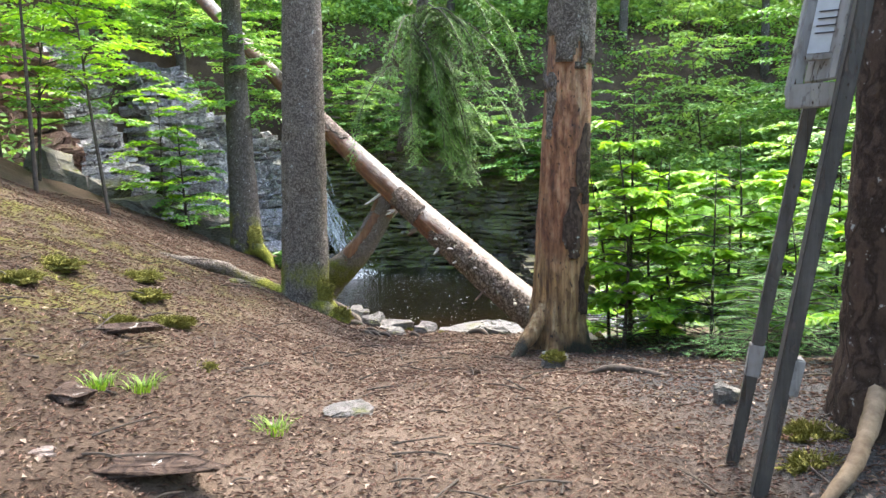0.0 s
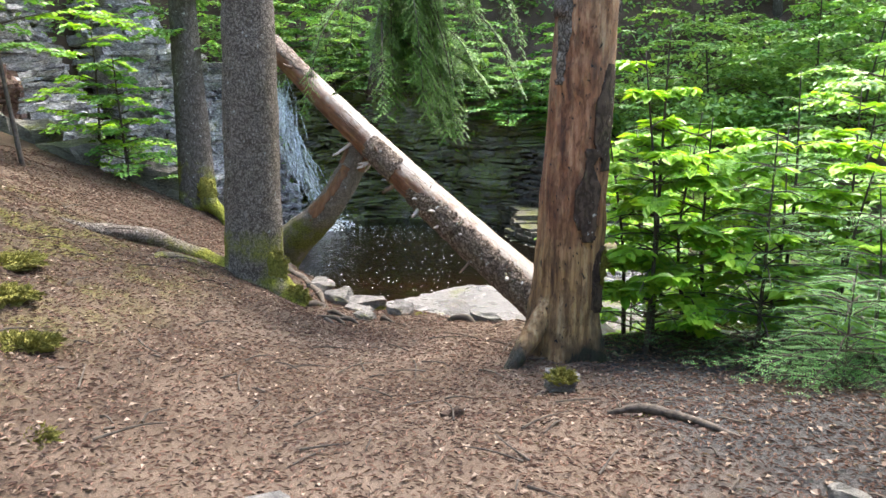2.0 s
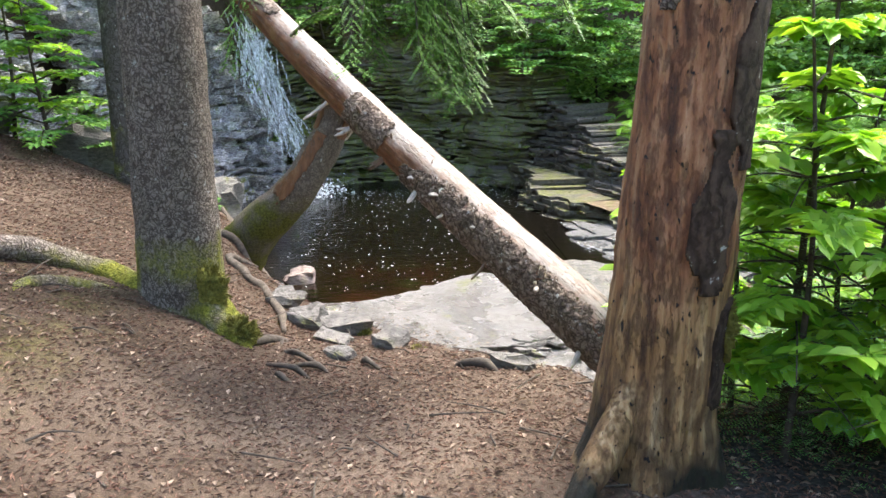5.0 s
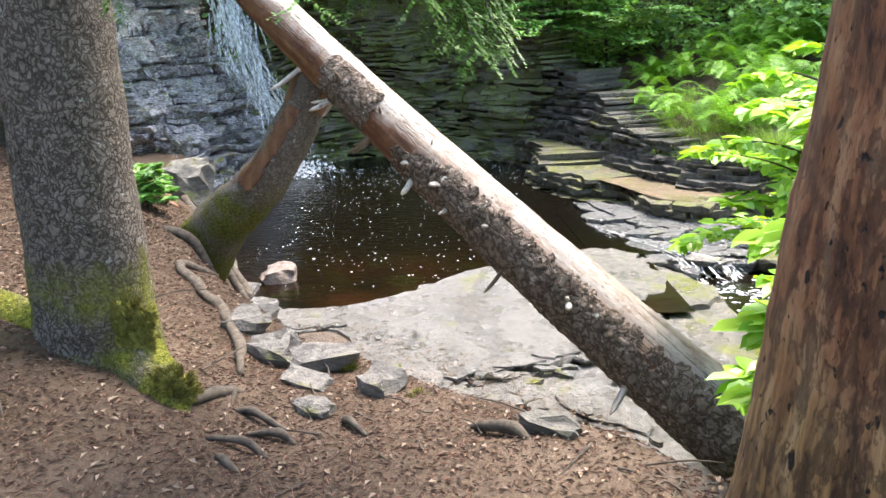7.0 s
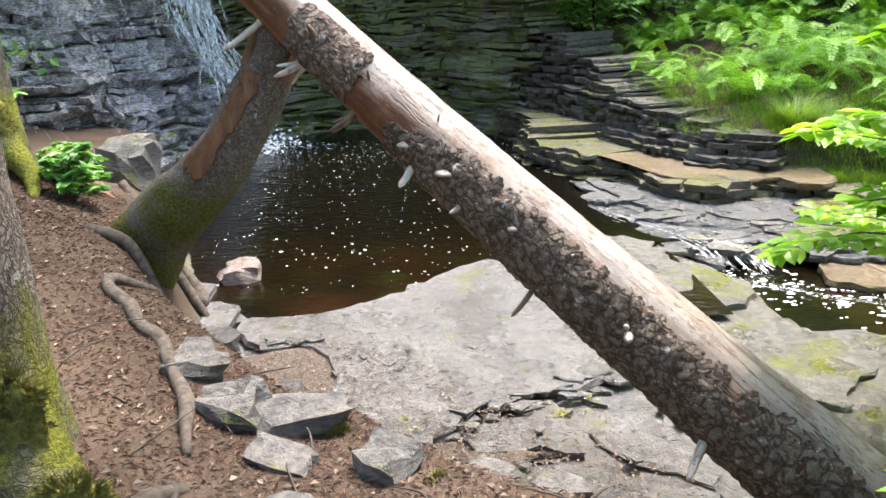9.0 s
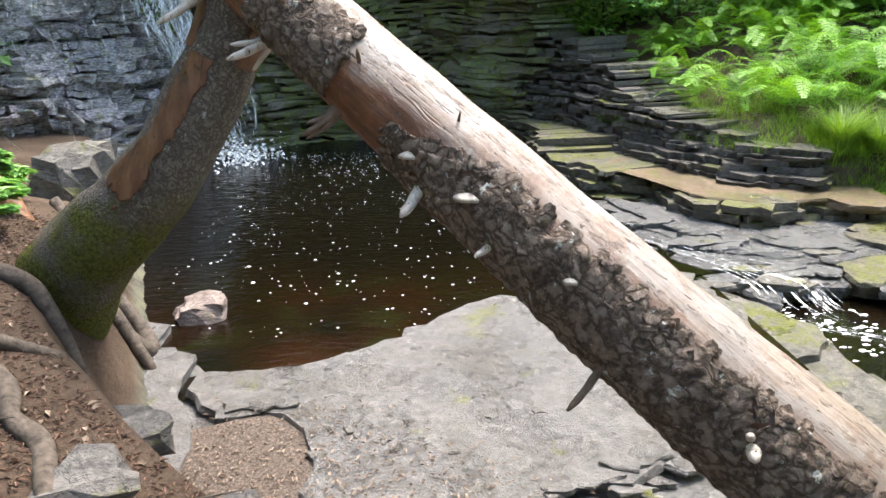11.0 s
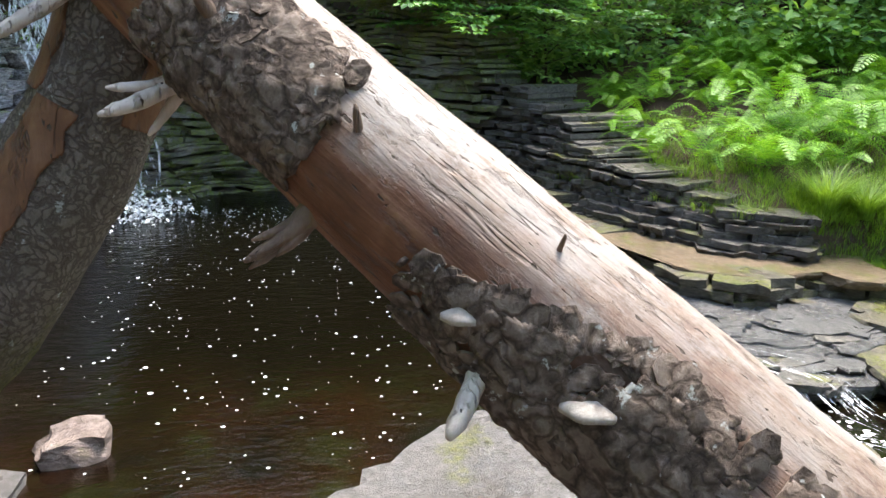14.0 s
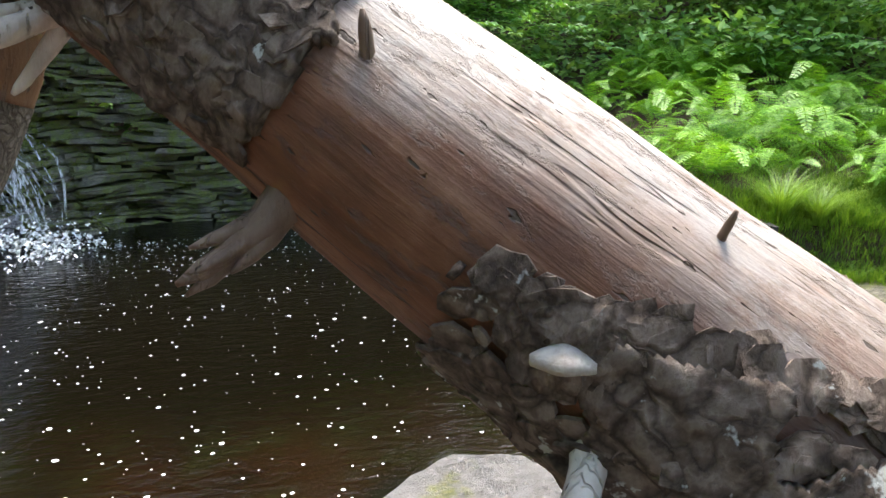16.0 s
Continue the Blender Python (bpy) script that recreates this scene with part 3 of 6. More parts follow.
def strata(line, z0, heights, setback, thick, depth, seed, jut=0.10, size=(0.3, 1.0), rag=0.02, fold=0.05):
    """Courses of split rock above a line. heights(s), setback(s), thick(z): top, lean and course height."""
    r = np.random.default_rng(seed)
    pts = along(line, 0.05)
    total = pts[-1][4]
    out = []
    z = z0
    while z < max(heights(s) for s in np.linspace(0, total, 30)):
        th = thick(z) * r.uniform(0.6, 1.45)
        s = r.uniform(-0.3, 0.0)
        course = r.normal(0, jut)
        while s < total:
            ln = r.uniform(*size)
            mid = min(max(s + ln / 2, 0), total - 0.01)
            p = pts[min(int(mid / total * len(pts)), len(pts) - 1)]
            if z < heights(mid):
                back = setback(mid) * (z - z0) + course + r.normal(0, jut * 0.45) + 0.3 * noise.noise(Vector((mid * 0.6, z * 1.2, seed)))
                x = p[0] - p[2] * ln / 2 - p[3] * back
                y = p[1] - p[3] * ln / 2 + p[2] * back
                out.append((mid, z, layer_piece(x, y, z, p[2], p[3], ln * 0.985, depth, th * 0.95, r, rag, fold)))
            s += ln
        z += th
    return out


def build_strata(owner, blocks, near, material, name, limit=290):
    """Near blocks become parts of their own, the rest one joined piece."""
    rest, count = {}, 0
    for s, z, (v, f) in blocks:
        m = material(s, z)
        if near(s, z) and count < limit:
            part(name, mesh_of(name, v, f, m), None, owner)
            count += 1
        else:
            vs, fs = rest.setdefault(m.name, (m, [], []))[1:]
            k = len(vs)
            vs += v
            fs += [tuple(i + k for i in q) for q in f]
    for m, vs, fs in rest.values():
        tagged(part("rock_courses", mesh_of("rock_courses", vs, fs, m), None, owner), kind="stuff")


CLIFFLINE = [(-10.5, 11.0), (-7.6, 14.2), (-5.4, 17.3), (-3.9, 18.6), (-2.7, 20.9), (-1.2, 21.7), (0.6, 21.6), (1.9, 20.6)]
cliff = thing("cliff", "dark wet cliff of thin rock layers around the pool", "cliff", kind="structure")


def cliff_top(s):
    return float(np.interp(s, [0, 4.5, 8.3, 10.3, 13.0, 14.6, 16.6, 18.4], [6.5, 6.6, 6.2, 5.4, 3.6, 3.6, 3.4, 2.6]))


def cliff_lean(s):
    return float(np.interp(s, [0, 4, 8.3, 11.5, 13.2, 14.5, 18.4], [0.35, 0.5, 0.85, 0.9, 0.5, 0.18, 0.22]))


def cliff_rock(s, z):
    if s < 6.5:
        return REDROCK if z > 2.2 else SHELF
    return WETCLIFF if s < 13.2 else CLIFF


WETLINE, BACKLINE = CLIFFLINE[:5], CLIFFLINE[4:]
WET_END = along(WETLINE, 0.05)[-1][4]
build_strata(cliff, strata(WETLINE, -0.7, cliff_top, cliff_lean, lambda z: 0.10, 1.6, 3, 0.10, (0.12, 0.5), 0.05, 0.34), lambda s, z: 8.0 < s and -0.3 < z < 1.3, cliff_rock, "rock_layer", 180)
build_strata(cliff, strata(BACKLINE, -0.5, lambda s: cliff_top(s + WET_END), lambda s: cliff_lean(s + WET_END), lambda z: 0.055, 1.4, 4, 0.04, (0.3, 1.4), 0.022, 0.22),
             lambda s, z: -0.3 < z < 0.6, lambda s, z: CLIFF, "rock_layer", 110)

UPPERLINE = [(1.6, 21.1), (2.5, 20.5), (2.95, 19.9), (3.2, 18.97), (3.87, 17.41), (4.41, 16.45), (5.25, 16.12), (5.75, 16.5)]
STEPLINE = [(1.75, 20.9), (1.98, 20.0), (2.2, 18.6), (2.55, 17.4), (3.14, 16.85), (3.5, 16.0), (4.1, 15.56), (4.9, 15.62), (5.7, 15.2), (7.5, 14.6), (10.5, 14.0)]
ledge = thing("rock_ledge", "dark layered rock ledge with a mossy step along the far side of the pool", "rock ledge", kind="structure")
build_strata(ledge, strata(UPPERLINE, 0.02, lambda s: float(np.interp(s, [0, 1.1, 1.8, 2.8, 4.5, 5.6, 6.5, 7.2], [2.2, 1.7, 1.3, 0.85, 0.56, 0.44, 0.40, 0.40])), lambda s: 0.38, lambda z: 0.062, 1.3, 5, 0.045, (0.15, 0.65), 0.03, 0.10),
             lambda s, z: s > 1.2, lambda s, z: UPPERROCK, "rock_layer", 170)
build_strata(ledge, strata(STEPLINE, -0.40, lambda s: float(np.interp(s, [0, 2.4, 4, 5.5, 7, 12], [0.3, 0.12, -0.02, -0.03, -0.1, -0.2])), lambda s: 0.5, lambda z: 0.075, 1.5, 6, 0.06, (0.2, 0.8), 0.04, 0.12),
             lambda s, z: 1.2 < s < 8, lambda s, z: LEDGEROCK, "rock_layer", 120)


def plate(name, poly, top, thick, material, owner, seed, tilt=(0, 0), fine=0.11, wander=0.0):
    """A flat slab with a ragged split edge and a slightly uneven face."""
    r = np.random.default_rng(seed)
    ring = []
    for (ax, ay), (bx, by) in zip(poly, poly[1:] + poly[:1]):
        n = max(1, int(math.hypot(bx - ax, by - ay) / fine))
        for i in range(n):
            x, y = ax + (bx - ax) * i / n, ay + (by - ay) * i / n
            off = noise.noise_vector(Vector((x * 2.2, y * 2.2, seed * 3.1))) * wander
            ring.append((x + off.x + r.normal(0, fine * 0.22), y + off.y + r.normal(0, fine * 0.22)))
    cx, cy = np.mean(ring, 0)
    bm = bmesh.new()
    tops, mids, bots = [], [], []
    for x, y in ring:
        z = top + tilt[0] * (x - cx) + tilt[1] * (y - cy)
        tops.append(bm.verts.new((x, y, z + r.normal(0, 0.006))))
        mids.append(bm.verts.new((x + (x - cx) * 0.012 + r.normal(0, 0.01), y + (y - cy) * 0.012 + r.normal(0, 0.01), z - thick * r.uniform(0.25, 0.45))))
        bots.append(bm.verts.new((x + (cx - x) * 0.03, y + (cy - y) * 0.03, z - thick)))
    face = bm.faces.new(tops)
    n = len(ring)
    for a, b in ((tops, mids), (mids, bots)):
        for i in range(n):
            bm.faces.new((a[i], b[i], b[(i + 1) % n], a[(i + 1) % n]))
    res = bmesh.ops.triangulate(bm, faces=[face])
    bmesh.ops.subdivide_edges(bm, edges=[e for e in {e for f in res["faces"] for e in f.edges} if not e.is_boundary and e.calc_length() > 0.5], cuts=3)
    bmesh.ops.triangulate(bm, faces=bm.faces[:])
    for v in bm.verts:
        v.co.z += 0.012 * noise.noise(v.co * 2.5)
    bmesh.ops.recalc_face_normals(bm, faces=bm.faces[:])
    return part(name, bm, material, owner)


shelf = thing("rock_shelf", "pale grey flat rock slabs at the edge of the pool", "rock shelf", kind="structure")
SLABLINE = [(-1.5, 12.38), (-1.5, 12.62), (-0.77, 12.66), (-0.23, 12.95), (0.22, 13.32), (0.5, 13.6), (0.9, 13.85), (1.3, 13.7), (1.7, 13.3), (2.0, 12.7), (1.8, 12.0), (1.64, 11.66), (1.6, 11.42), (1.18, 11.13), (0.97, 11.17), (0.7, 11.02), (0.54, 11.04), (0.28, 10.84), (0.2, 10.64), (-0.06, 10.58), (-0.35, 10.95), (-0.58, 11.2), (-0.55, 11.55), (-0.66, 11.85), (-0.76, 12.04), (-1.17, 12.0)]
plate("slab", SLABLINE, -0.215, 0.12, SLAB, shelf, 1)
plate("slab", [(-2.2, 13.4), (-1.9, 12.3), (-1.3, 11.0), (-0.5, 10.2), (0.3, 9.5), (1.0, 8.9), (1.9, 8.4), (2.7, 9.4), (2.9, 11.4), (2.4, 13.0), (1.9, 13.5), (0.9, 13.6), (-0.2, 12.9), (-1.3, 12.6), (-1.6, 13.0)], -0.302, 0.2, SLAB, shelf, 2)
plate("slab", [(0.37, 10.57), (0.98, 10.45), (1.13, 10.45), (1.12, 10.82), (0.92, 10.91), (0.35, 10.76)], -0.252, 0.06, SLAB, shelf, 3)
plate("slab", [(1.23, 10.7), (1.7, 11.16), (2.05, 10.9), (1.82, 10.06), (1.32, 10.35)], -0.275, 0.05, SLAB, shelf, 4, (0, 0), 0.11, 0.1)
plate("slab", [(0.2, 10.3), (0.6, 10.36), (1.0, 10.15), (0.9, 9.6), (0.45, 9.75)], -0.25, 0.07, BOULDER, shelf, 6)
for k, poly in enumerate([[(0.3, 11.0), (0.62, 11.2), (0.6, 11.05), (0.4, 10.88)], [(0.7, 11.08), (0.98, 11.26), (1.2, 11.2), (0.98, 11.1)], [(-1.2, 12.2), (-0.7, 12.25), (-0.72, 12.1), (-1.15, 12.06)], [(1.1, 11.3), (1.55, 11.6), (1.62, 11.45), (1.25, 11.2)]]):
    plate("slab", poly, -0.195, 0.03, SLAB, shelf, 8 + k, (0, 0), 0.07, 0.05)
plate("slab", [(-2.6, 13.6), (-2.0, 13.5), (-1.85, 13.05), (-1.58, 12.9), (-1.54, 12.4), (-1.3, 11.95), (-1.3, 11.2), (-1.9, 11.3), (-2.5, 12.6)], -0.225, 0.1, SLAB, shelf, 14, (0, 0), 0.11, 0.12)
plate("soil_drift", [(-1.4, 11.95), (-1.15, 12.0), (-0.75, 12.06), (-0.2, 12.15), (0.1, 11.8), (-0.2, 11.3), (-0.42, 11.05), (-0.12, 10.52), (0.3, 10.58), (0.95, 10.4), (0.5, 10.25), (0.1, 9.7), (-0.7, 10.1), (-1.4, 11.0)], -0.236, 0.06, DRIFT, shelf, 15, (0, 0), 0.1, 0.12)
r4 = np.random.default_rng(11)
for k in range(26):
    t = k / 25
    x = 0.2 + 1.4 * t + r4.normal(0, 0.04)
    y = float(np.interp(x, [0.2, 0.54, 1.18, 1.6], [10.66, 10.98, 11.06, 11.36])) + r4.normal(0, 0.05)
    L = r4.uniform(0.04, 0.15)
    a = r4.uniform(0, 6.28)
    plate("flake", [(x + L * math.cos(a + q) * r4.uniform(0.6, 1.1), y + 0.6 * L * math.sin(a + q) * r4.uniform(0.6, 1.1)) for q in (0, 1.2, 2.4, 3.6, 4.9)], -0.26 + r4.uniform(-0.01, 0.05), 0.04, SLAB if k % 3 else BOULDER, shelf, 50 + k)

# the wet stream bed beside the pool, stepping down to a basin
bed = thing("stream_bed", "wet mossy rock plates that the stream runs over", "stream bed", kind="structure")
for k, (zt, th, mat, poly) in enumerate([
        (0.035, 0.10, RUSTROCK, [(3.0, 17.6), (3.3, 17.1), (3.66, 16.2), (4.2, 15.75), (4.9, 15.78), (5.7, 15.5), (6.2, 16.4), (5.3, 17.0), (4.4, 17.4), (3.5, 18.8)]),
        (-0.215, 0.05, WETPLATE, [(2.75, 16.9), (3.2, 16.6), (3.6, 15.9), (4.2, 15.4), (4.9, 15.5), (5.3, 15.0), (4.9, 14.75), (4.2, 14.9), (3.6, 15.2), (3.1, 15.9)]),
        (-0.245, 0.05, WETPLATE, [(2.62, 16.9), (2.85, 15.9), (3.3, 15.0), (3.9, 14.62), (4.6, 14.5), (5.3, 14.5), (5.7, 15.4), (4.5, 16.0), (3.2, 16.9)]),
        (-0.285, 0.06, WETPLATE, [(2.6, 16.2), (2.85, 15.2), (3.15, 14.5), (3.45, 14.35), (3.9, 14.25), (4.5, 14.3), (5.3, 14.0), (6.2, 14.2), (5.8, 15.2), (3.2, 16.2)]),
        (-0.345, 0.12, WETPLATE, [(2.75, 14.9), (3.2, 14.05), (3.45, 13.62), (3.6, 13.85), (3.95, 14.0), (4.4, 14.05), (4.75, 13.8), (5.6, 13.6), (6.0, 14.6), (3.4, 15.2)]),
        (-0.27, 0.12, LEDGEROCK, [(4.45, 14.5), (4.3, 14.05), (4.7, 13.85), (5.2, 14.0), (6.3, 13.7), (6.6, 14.7), (5.2, 15.3), (4.8, 15.1)]),
        (-0.20, 0.1, LEDGEROCK, [(5.0, 14.8), (5.5, 14.4), (6.6, 14.2), (7.0, 15.0), (5.8, 15.5), (5.2, 15.4)]),
        (-0.42, 0.14, RUSTROCK, [(4.55, 13.7), (4.75, 13.2), (5.4, 12.9), (6.8, 12.9), (7.4, 13.6), (6.4, 14.2), (5.2, 14.1)]),
        (-0.33, 0.18, SHELF, [(2.0, 14.35), (2.45, 14.75), (2.85, 14.6), (3.2, 13.9), (3.4, 13.4), (3.3, 12.9), (2.9, 12.6), (2.5, 12.9), (2.2, 13.5)]),
        (-0.282, 0.1, SHELF, [(1.55, 13.95), (1.95, 14.4), (2.4, 14.65), (2.95, 14.35), (3.05, 13.5), (2.6, 12.7), (1.95, 12.7), (1.7, 13.4)]),
        (-0.41, 0.2, SHELF, [(2.2, 13.7), (3.0, 13.6), (3.42, 13.25), (3.5, 12.7), (3.7, 12.3), (4.3, 12.05), (5.2, 11.3), (4.6, 10.3), (3.0, 10.0), (2.4, 11.5)]),
        (-0.37, 0.1, SHELF, [(2.5, 12.2), (3.0, 12.5), (3.5, 12.1), (3.7, 11.5), (3.2, 11.0), (2.6, 11.3)]),
        (-0.30, 0.06, WETPLATE, [(3.0, 14.75), (3.3, 14.95), (3.5, 14.6), (3.3, 14.3)]),
        (-0.28, 0.06, WETPLATE, [(3.7, 14.75), (4.1, 14.85), (4.4, 14.55), (4.0, 14.4), (3.75, 14.45)])]):
    plate("plate", poly, zt, th, mat, bed, 100 + k, ((k % 3 - 1) * 0.008, 0.012), 0.09, 0.26)

r5 = np.random.default_rng(21)
for k in range(34):
    cx = r5.uniform(2.9, 5.6)
    cy = r5.uniform(13.9, 15.7) - 0.15 * (cx - 4)
    w, h = r5.uniform(0.12, 0.4), r5.uniform(0.06, 0.2)
    plate("plate", [(cx + w * math.cos(q) * r5.uniform(0.6, 1.2), cy + h * math.sin(q) * r5.uniform(0.6, 1.2)) for q in np.arange(0, 6.2, 0.9)], -0.215 - 0.07 * (15.6 - cy) + r5.uniform(-0.01, 0.03), 0.07, (WETPLATE, WETPLATE, SHELF)[k % 3], bed, 150 + k, (r5.normal(0, 0.05), r5.normal(0, 0.05)), 0.06)

# white water
FOAM, fnt, fb = shader("foam")
fb.inputs["Base Color"].default_value = (0.85, 0.86, 0.84, 1)
fb.inputs["Roughness"].default_value = 0.5


def sheer(name, low, high, scale, stretch):
    m, nt, b = shader(name)
    b.inputs["Base Color"].default_value = (0.8, 0.83, 0.85, 1)
    b.inputs["Roughness"].default_value = 0.25
    nt.links.new(span(nt, noise_at(nt, scale, 5, 0.7, stretch), low, high), b.inputs["Alpha"])
    return m


FALLS = sheer("falling_water", 0.43, 0.62, 13, (1, 1, 0.3))


def ribbons(name, ctrl, n, spread, width, seed, material, owner=None, sag=0.05):
    r = np.random.default_rng(seed)
    vs, fs = [], []
    for i in range(n):
        off = Vector((r.normal(0, spread), r.normal(0, spread * 0.4), r.normal(0, 0.04)))
        pts_ = curve_points([Vector(c) + off * (0.5 + 0.5 * j / len(ctrl)) + Vector(r.normal(0, sag, 3)) for j, c in enumerate(ctrl)], 14)
        a, b = sorted(r.uniform(0, 1, 2))
        b = min(1.0, a + r.uniform(0.12, 0.4))
        w = width * r.uniform(0.4, 1.3)
        k = len(vs)
        seg = pts_[int(a * 10): max(int(b * 14), int(a * 10) + 3)]
        for j, p in enumerate(seg):
            ww = w * math.sin(math.pi * (j + 0.6) / (len(seg) + 0.4))
            vs += [tuple(p + Vector((-ww, 0.3 * ww, 0))), tuple(p + Vector((ww, -0.3 * ww, 0)))]
        fs += [(k + 2 * j, k + 2 * j + 1, k + 2 * j + 3, k + 2 * j + 2) for j in range(len(seg) - 1)]
    return mesh_of(name, vs, fs, material, True)


fall = thing("waterfall", "thin white waterfall running down the layered rock", "waterfall")
tagged(part("falling_water", ribbons("falling_water", [(-4.0, 21.4, 3.5), (-3.75, 20.9, 2.6), (-3.55, 20.75, 1.9), (-3.2, 20.6, 1.2), (-2.85, 20.45, 0.5), (-2.6, 20.35, WATER)], 230, 0.2, 0.02, 5, FALLS, sag=0.17), None, fall), kind="stuff")
tagged(part("water_film", ribbons("water_film", [(-6.3, 20.2, 4.2), (-5.4, 19.2, 2.9), (-4.9, 18.6, 1.8), (-4.3, 18.2, 0.8), (-3.7, 17.9, 0.0)], 36, 0.8, 0.006, 6, FALLS, sag=0.1), None, fall), kind="stuff")
rs = np.random.default_rng(8)
sp = [(rs.normal(-2.55, 0.35), rs.normal(20.1, 0.3), WATER + abs(rs.normal(0, 0.16)) + 0.01) for _ in range(700)]
fv, ff_ = leaf_cloud(np.array(sp), np.full((700, 3), 0.02), 900, 0.05, 3, 0.2, 0.9)
tagged(part("splash", mesh_of("splash", fv, ff_, FOAM), None, fall), kind="stuff")

# foam flecks on the pool
vs, fs = [], []
for i in range(1150):
    if i < 760:
        x, y = rs.uniform(-2.6, 2.1), 20.6 - abs(rs.normal(0, 1.3))
    else:
        cx, cy = rs.uniform(-2.2, 1.6), rs.uniform(13.4, 18)
        x, y = cx + rs.normal(0, 0.12), cy + rs.normal(0, 0.08)
    if not inside(np.array([x]), np.array([y]), POOL)[0]:
        continue
    rad = abs(rs.normal(0.003, 0.005)) + 0.003
    k = len(vs)
    vs += [(x + rad * math.cos(q) * rs.uniform(0.7, 1.5), y + rad * math.sin(q) * rs.uniform(0.7, 1.2), WATER + 0.005) for q in np.arange(0, 6.28, 1.05)]
    fs.append(tuple(range(k, k + 6)))
tagged(new("foam_flecks", mesh_of("foam_flecks", vs, fs, FOAM)), "small white foam flecks drifting on the dark pool", "foam", kind="stuff")

# the stream's lower basin and its little rapid
stream = new("stream_water", mesh_of("stream_water", [(3.3, 12.0, -0.50), (4.4, 10.8, -0.50), (8.0, 10.4, -0.50), (8.0, 13.0, -0.50), (4.8, 14.1, -0.50), (3.3, 14.0, -0.50)], [(0, 1, 2, 3, 4, 5)], DARKWATER))
tagged(stream, "shallow brown basin of the stream below the pool", "water", kind="structure")
upper = new("stream_water", mesh_of("stream_water", [(2.3, 14.6, -0.292), (2.9, 14.3, -0.292), (3.3, 14.4, -0.292), (3.0, 15.6, -0.292), (2.6, 16.6, -0.292), (2.2, 16.6, -0.292)], [(0, 1, 2, 3, 4, 5)], DARKWATER))
tagged(upper, "thin sheet of water leaving the pool over rock", "water", kind="structure")
rap = thing("rapid", "small white rapid where the stream drops over a rock step", "rapid")
for sd, c, n_ in ((1, [(2.7, 15.4, -0.27), (3.0, 14.9, -0.275), (3.3, 14.4, -0.285), (3.5, 14.0, -0.33), (3.6, 13.75, -0.44), (3.75, 13.4, -0.49)], 14),
                  (2, [(3.3, 14.6, -0.27), (3.6, 14.3, -0.28), (3.85, 14.05, -0.34), (3.95, 13.8, -0.46), (4.1, 13.5, -0.49)], 40),
                  (3, [(3.6, 13.6, -0.49), (4.1, 13.2, -0.49), (4.8, 12.8, -0.49), (5.8, 12.3, -0.49)], 40)):
    tagged(part("white_water", ribbons("white_water", c, n_, 0.16, 0.009, 30 + sd, FALLS, sag=0.012), None, rap), kind="stuff")
vs, fs = [], []
for i in range(260):
    x = rs.uniform(3.5, 5.6)
    y = 13.5 - 0.62 * (x - 3.7) + rs.normal(0, 0.28)
    rad = rs.uniform(0.006, 0.03)
    k = len(vs)
    vs += [(x + rad * math.cos(q) * rs.uniform(0.7, 1.8), y + rad * math.sin(q) * rs.uniform(0.5, 1.0), -0.492) for q in np.arange(0, 6.28, 1.05)]
    fs.append(tuple(range(k, k + 6)))
tagged(part("foam", mesh_of("foam", vs, fs, FOAM), None, rap), kind="stuff")


# ---------------------------------------------------------------- trees near the path
def trunk_points(top, n, bend=0.0):
    t = Vector(top)
    return [t * ((i / (n - 1)) ** 1.25) + Vector((bend * math.sin(i / (n - 1) * math.pi), 0, 0)) for i in range(n)]


def root_flare(amount, height, lobes, seed, pts):
    def f(a, i):
        k = max(0.0, 1 - pts[i].z / height) ** 2.2
        return 1 + amount * k * (0.6 + 0.4 * math.sin(lobes * a + seed))
    return f


def root_part(owner, base, ctrl, radii, material, name="root"):
    b = Vector(base)
    p = curve_points([Vector(c) - b for c in ctrl], 26)
    rr = np.interp(np.linspace(0, 1, 26), np.linspace(0, 1, len(radii)), radii)
    return part(name, tube_mesh(name, p, list(rr), 10, material, rough=0.22, rough_scale=5), None, owner)


def moss_cap(name, centre, size, seed, owner=None, n=900):
    """A cushion of moss: a lumpy pad covered with short tufts."""
    r = np.random.default_rng(seed)
    vs, fs = [], []
    for i in range(n):
        u = r.normal(size=3)
        u /= np.linalg.norm(u)
        u[2] = abs(u[2])
        k = len(vs)
        lump = 1 + 0.6 * noise.noise(Vector(u * 3.2) + Vector((seed, 0, 0)))
        p = np.array(centre) + u * np.array(size) * lump
        t = r.normal(size=3)
        t = np.cross(u, t)
        t /= np.linalg.norm(t) + 1e-9
        w, h = r.uniform(0.004, 0.010), r.uniform(0.012, 0.03)
        vs += [tuple(p - t * w - u * 0.01), tuple(p + t * w - u * 0.01), tuple(p + u * h + r.normal(0, 0.006, 3))]
        fs.append((k, k + 1, k + 2))
    bm = bmesh.new()
    bmesh.ops.create_icosphere(bm, subdivisions=3, radius=1.0)
    k0 = len(vs)
    bm.verts.ensure_lookup_table()
    for v in bm.verts:
        u = v.co.normalized()
        lump = 1 + 0.6 * noise.noise(Vector((u.x, u.y, abs(u.z))) * 3.2 + Vector((seed, 0, 0)))
        vs.append((centre[0] + u.x * size[0] * lump, centre[1] + u.y * size[1] * lump, centre[2] + u.z * size[2] * lump))
    fs += [tuple(v.index + k0 for v in f.verts) for f in bm.faces]
    bm.free()
    return part(name, mesh_of(name, vs, fs, MOSS, True), None, owner)


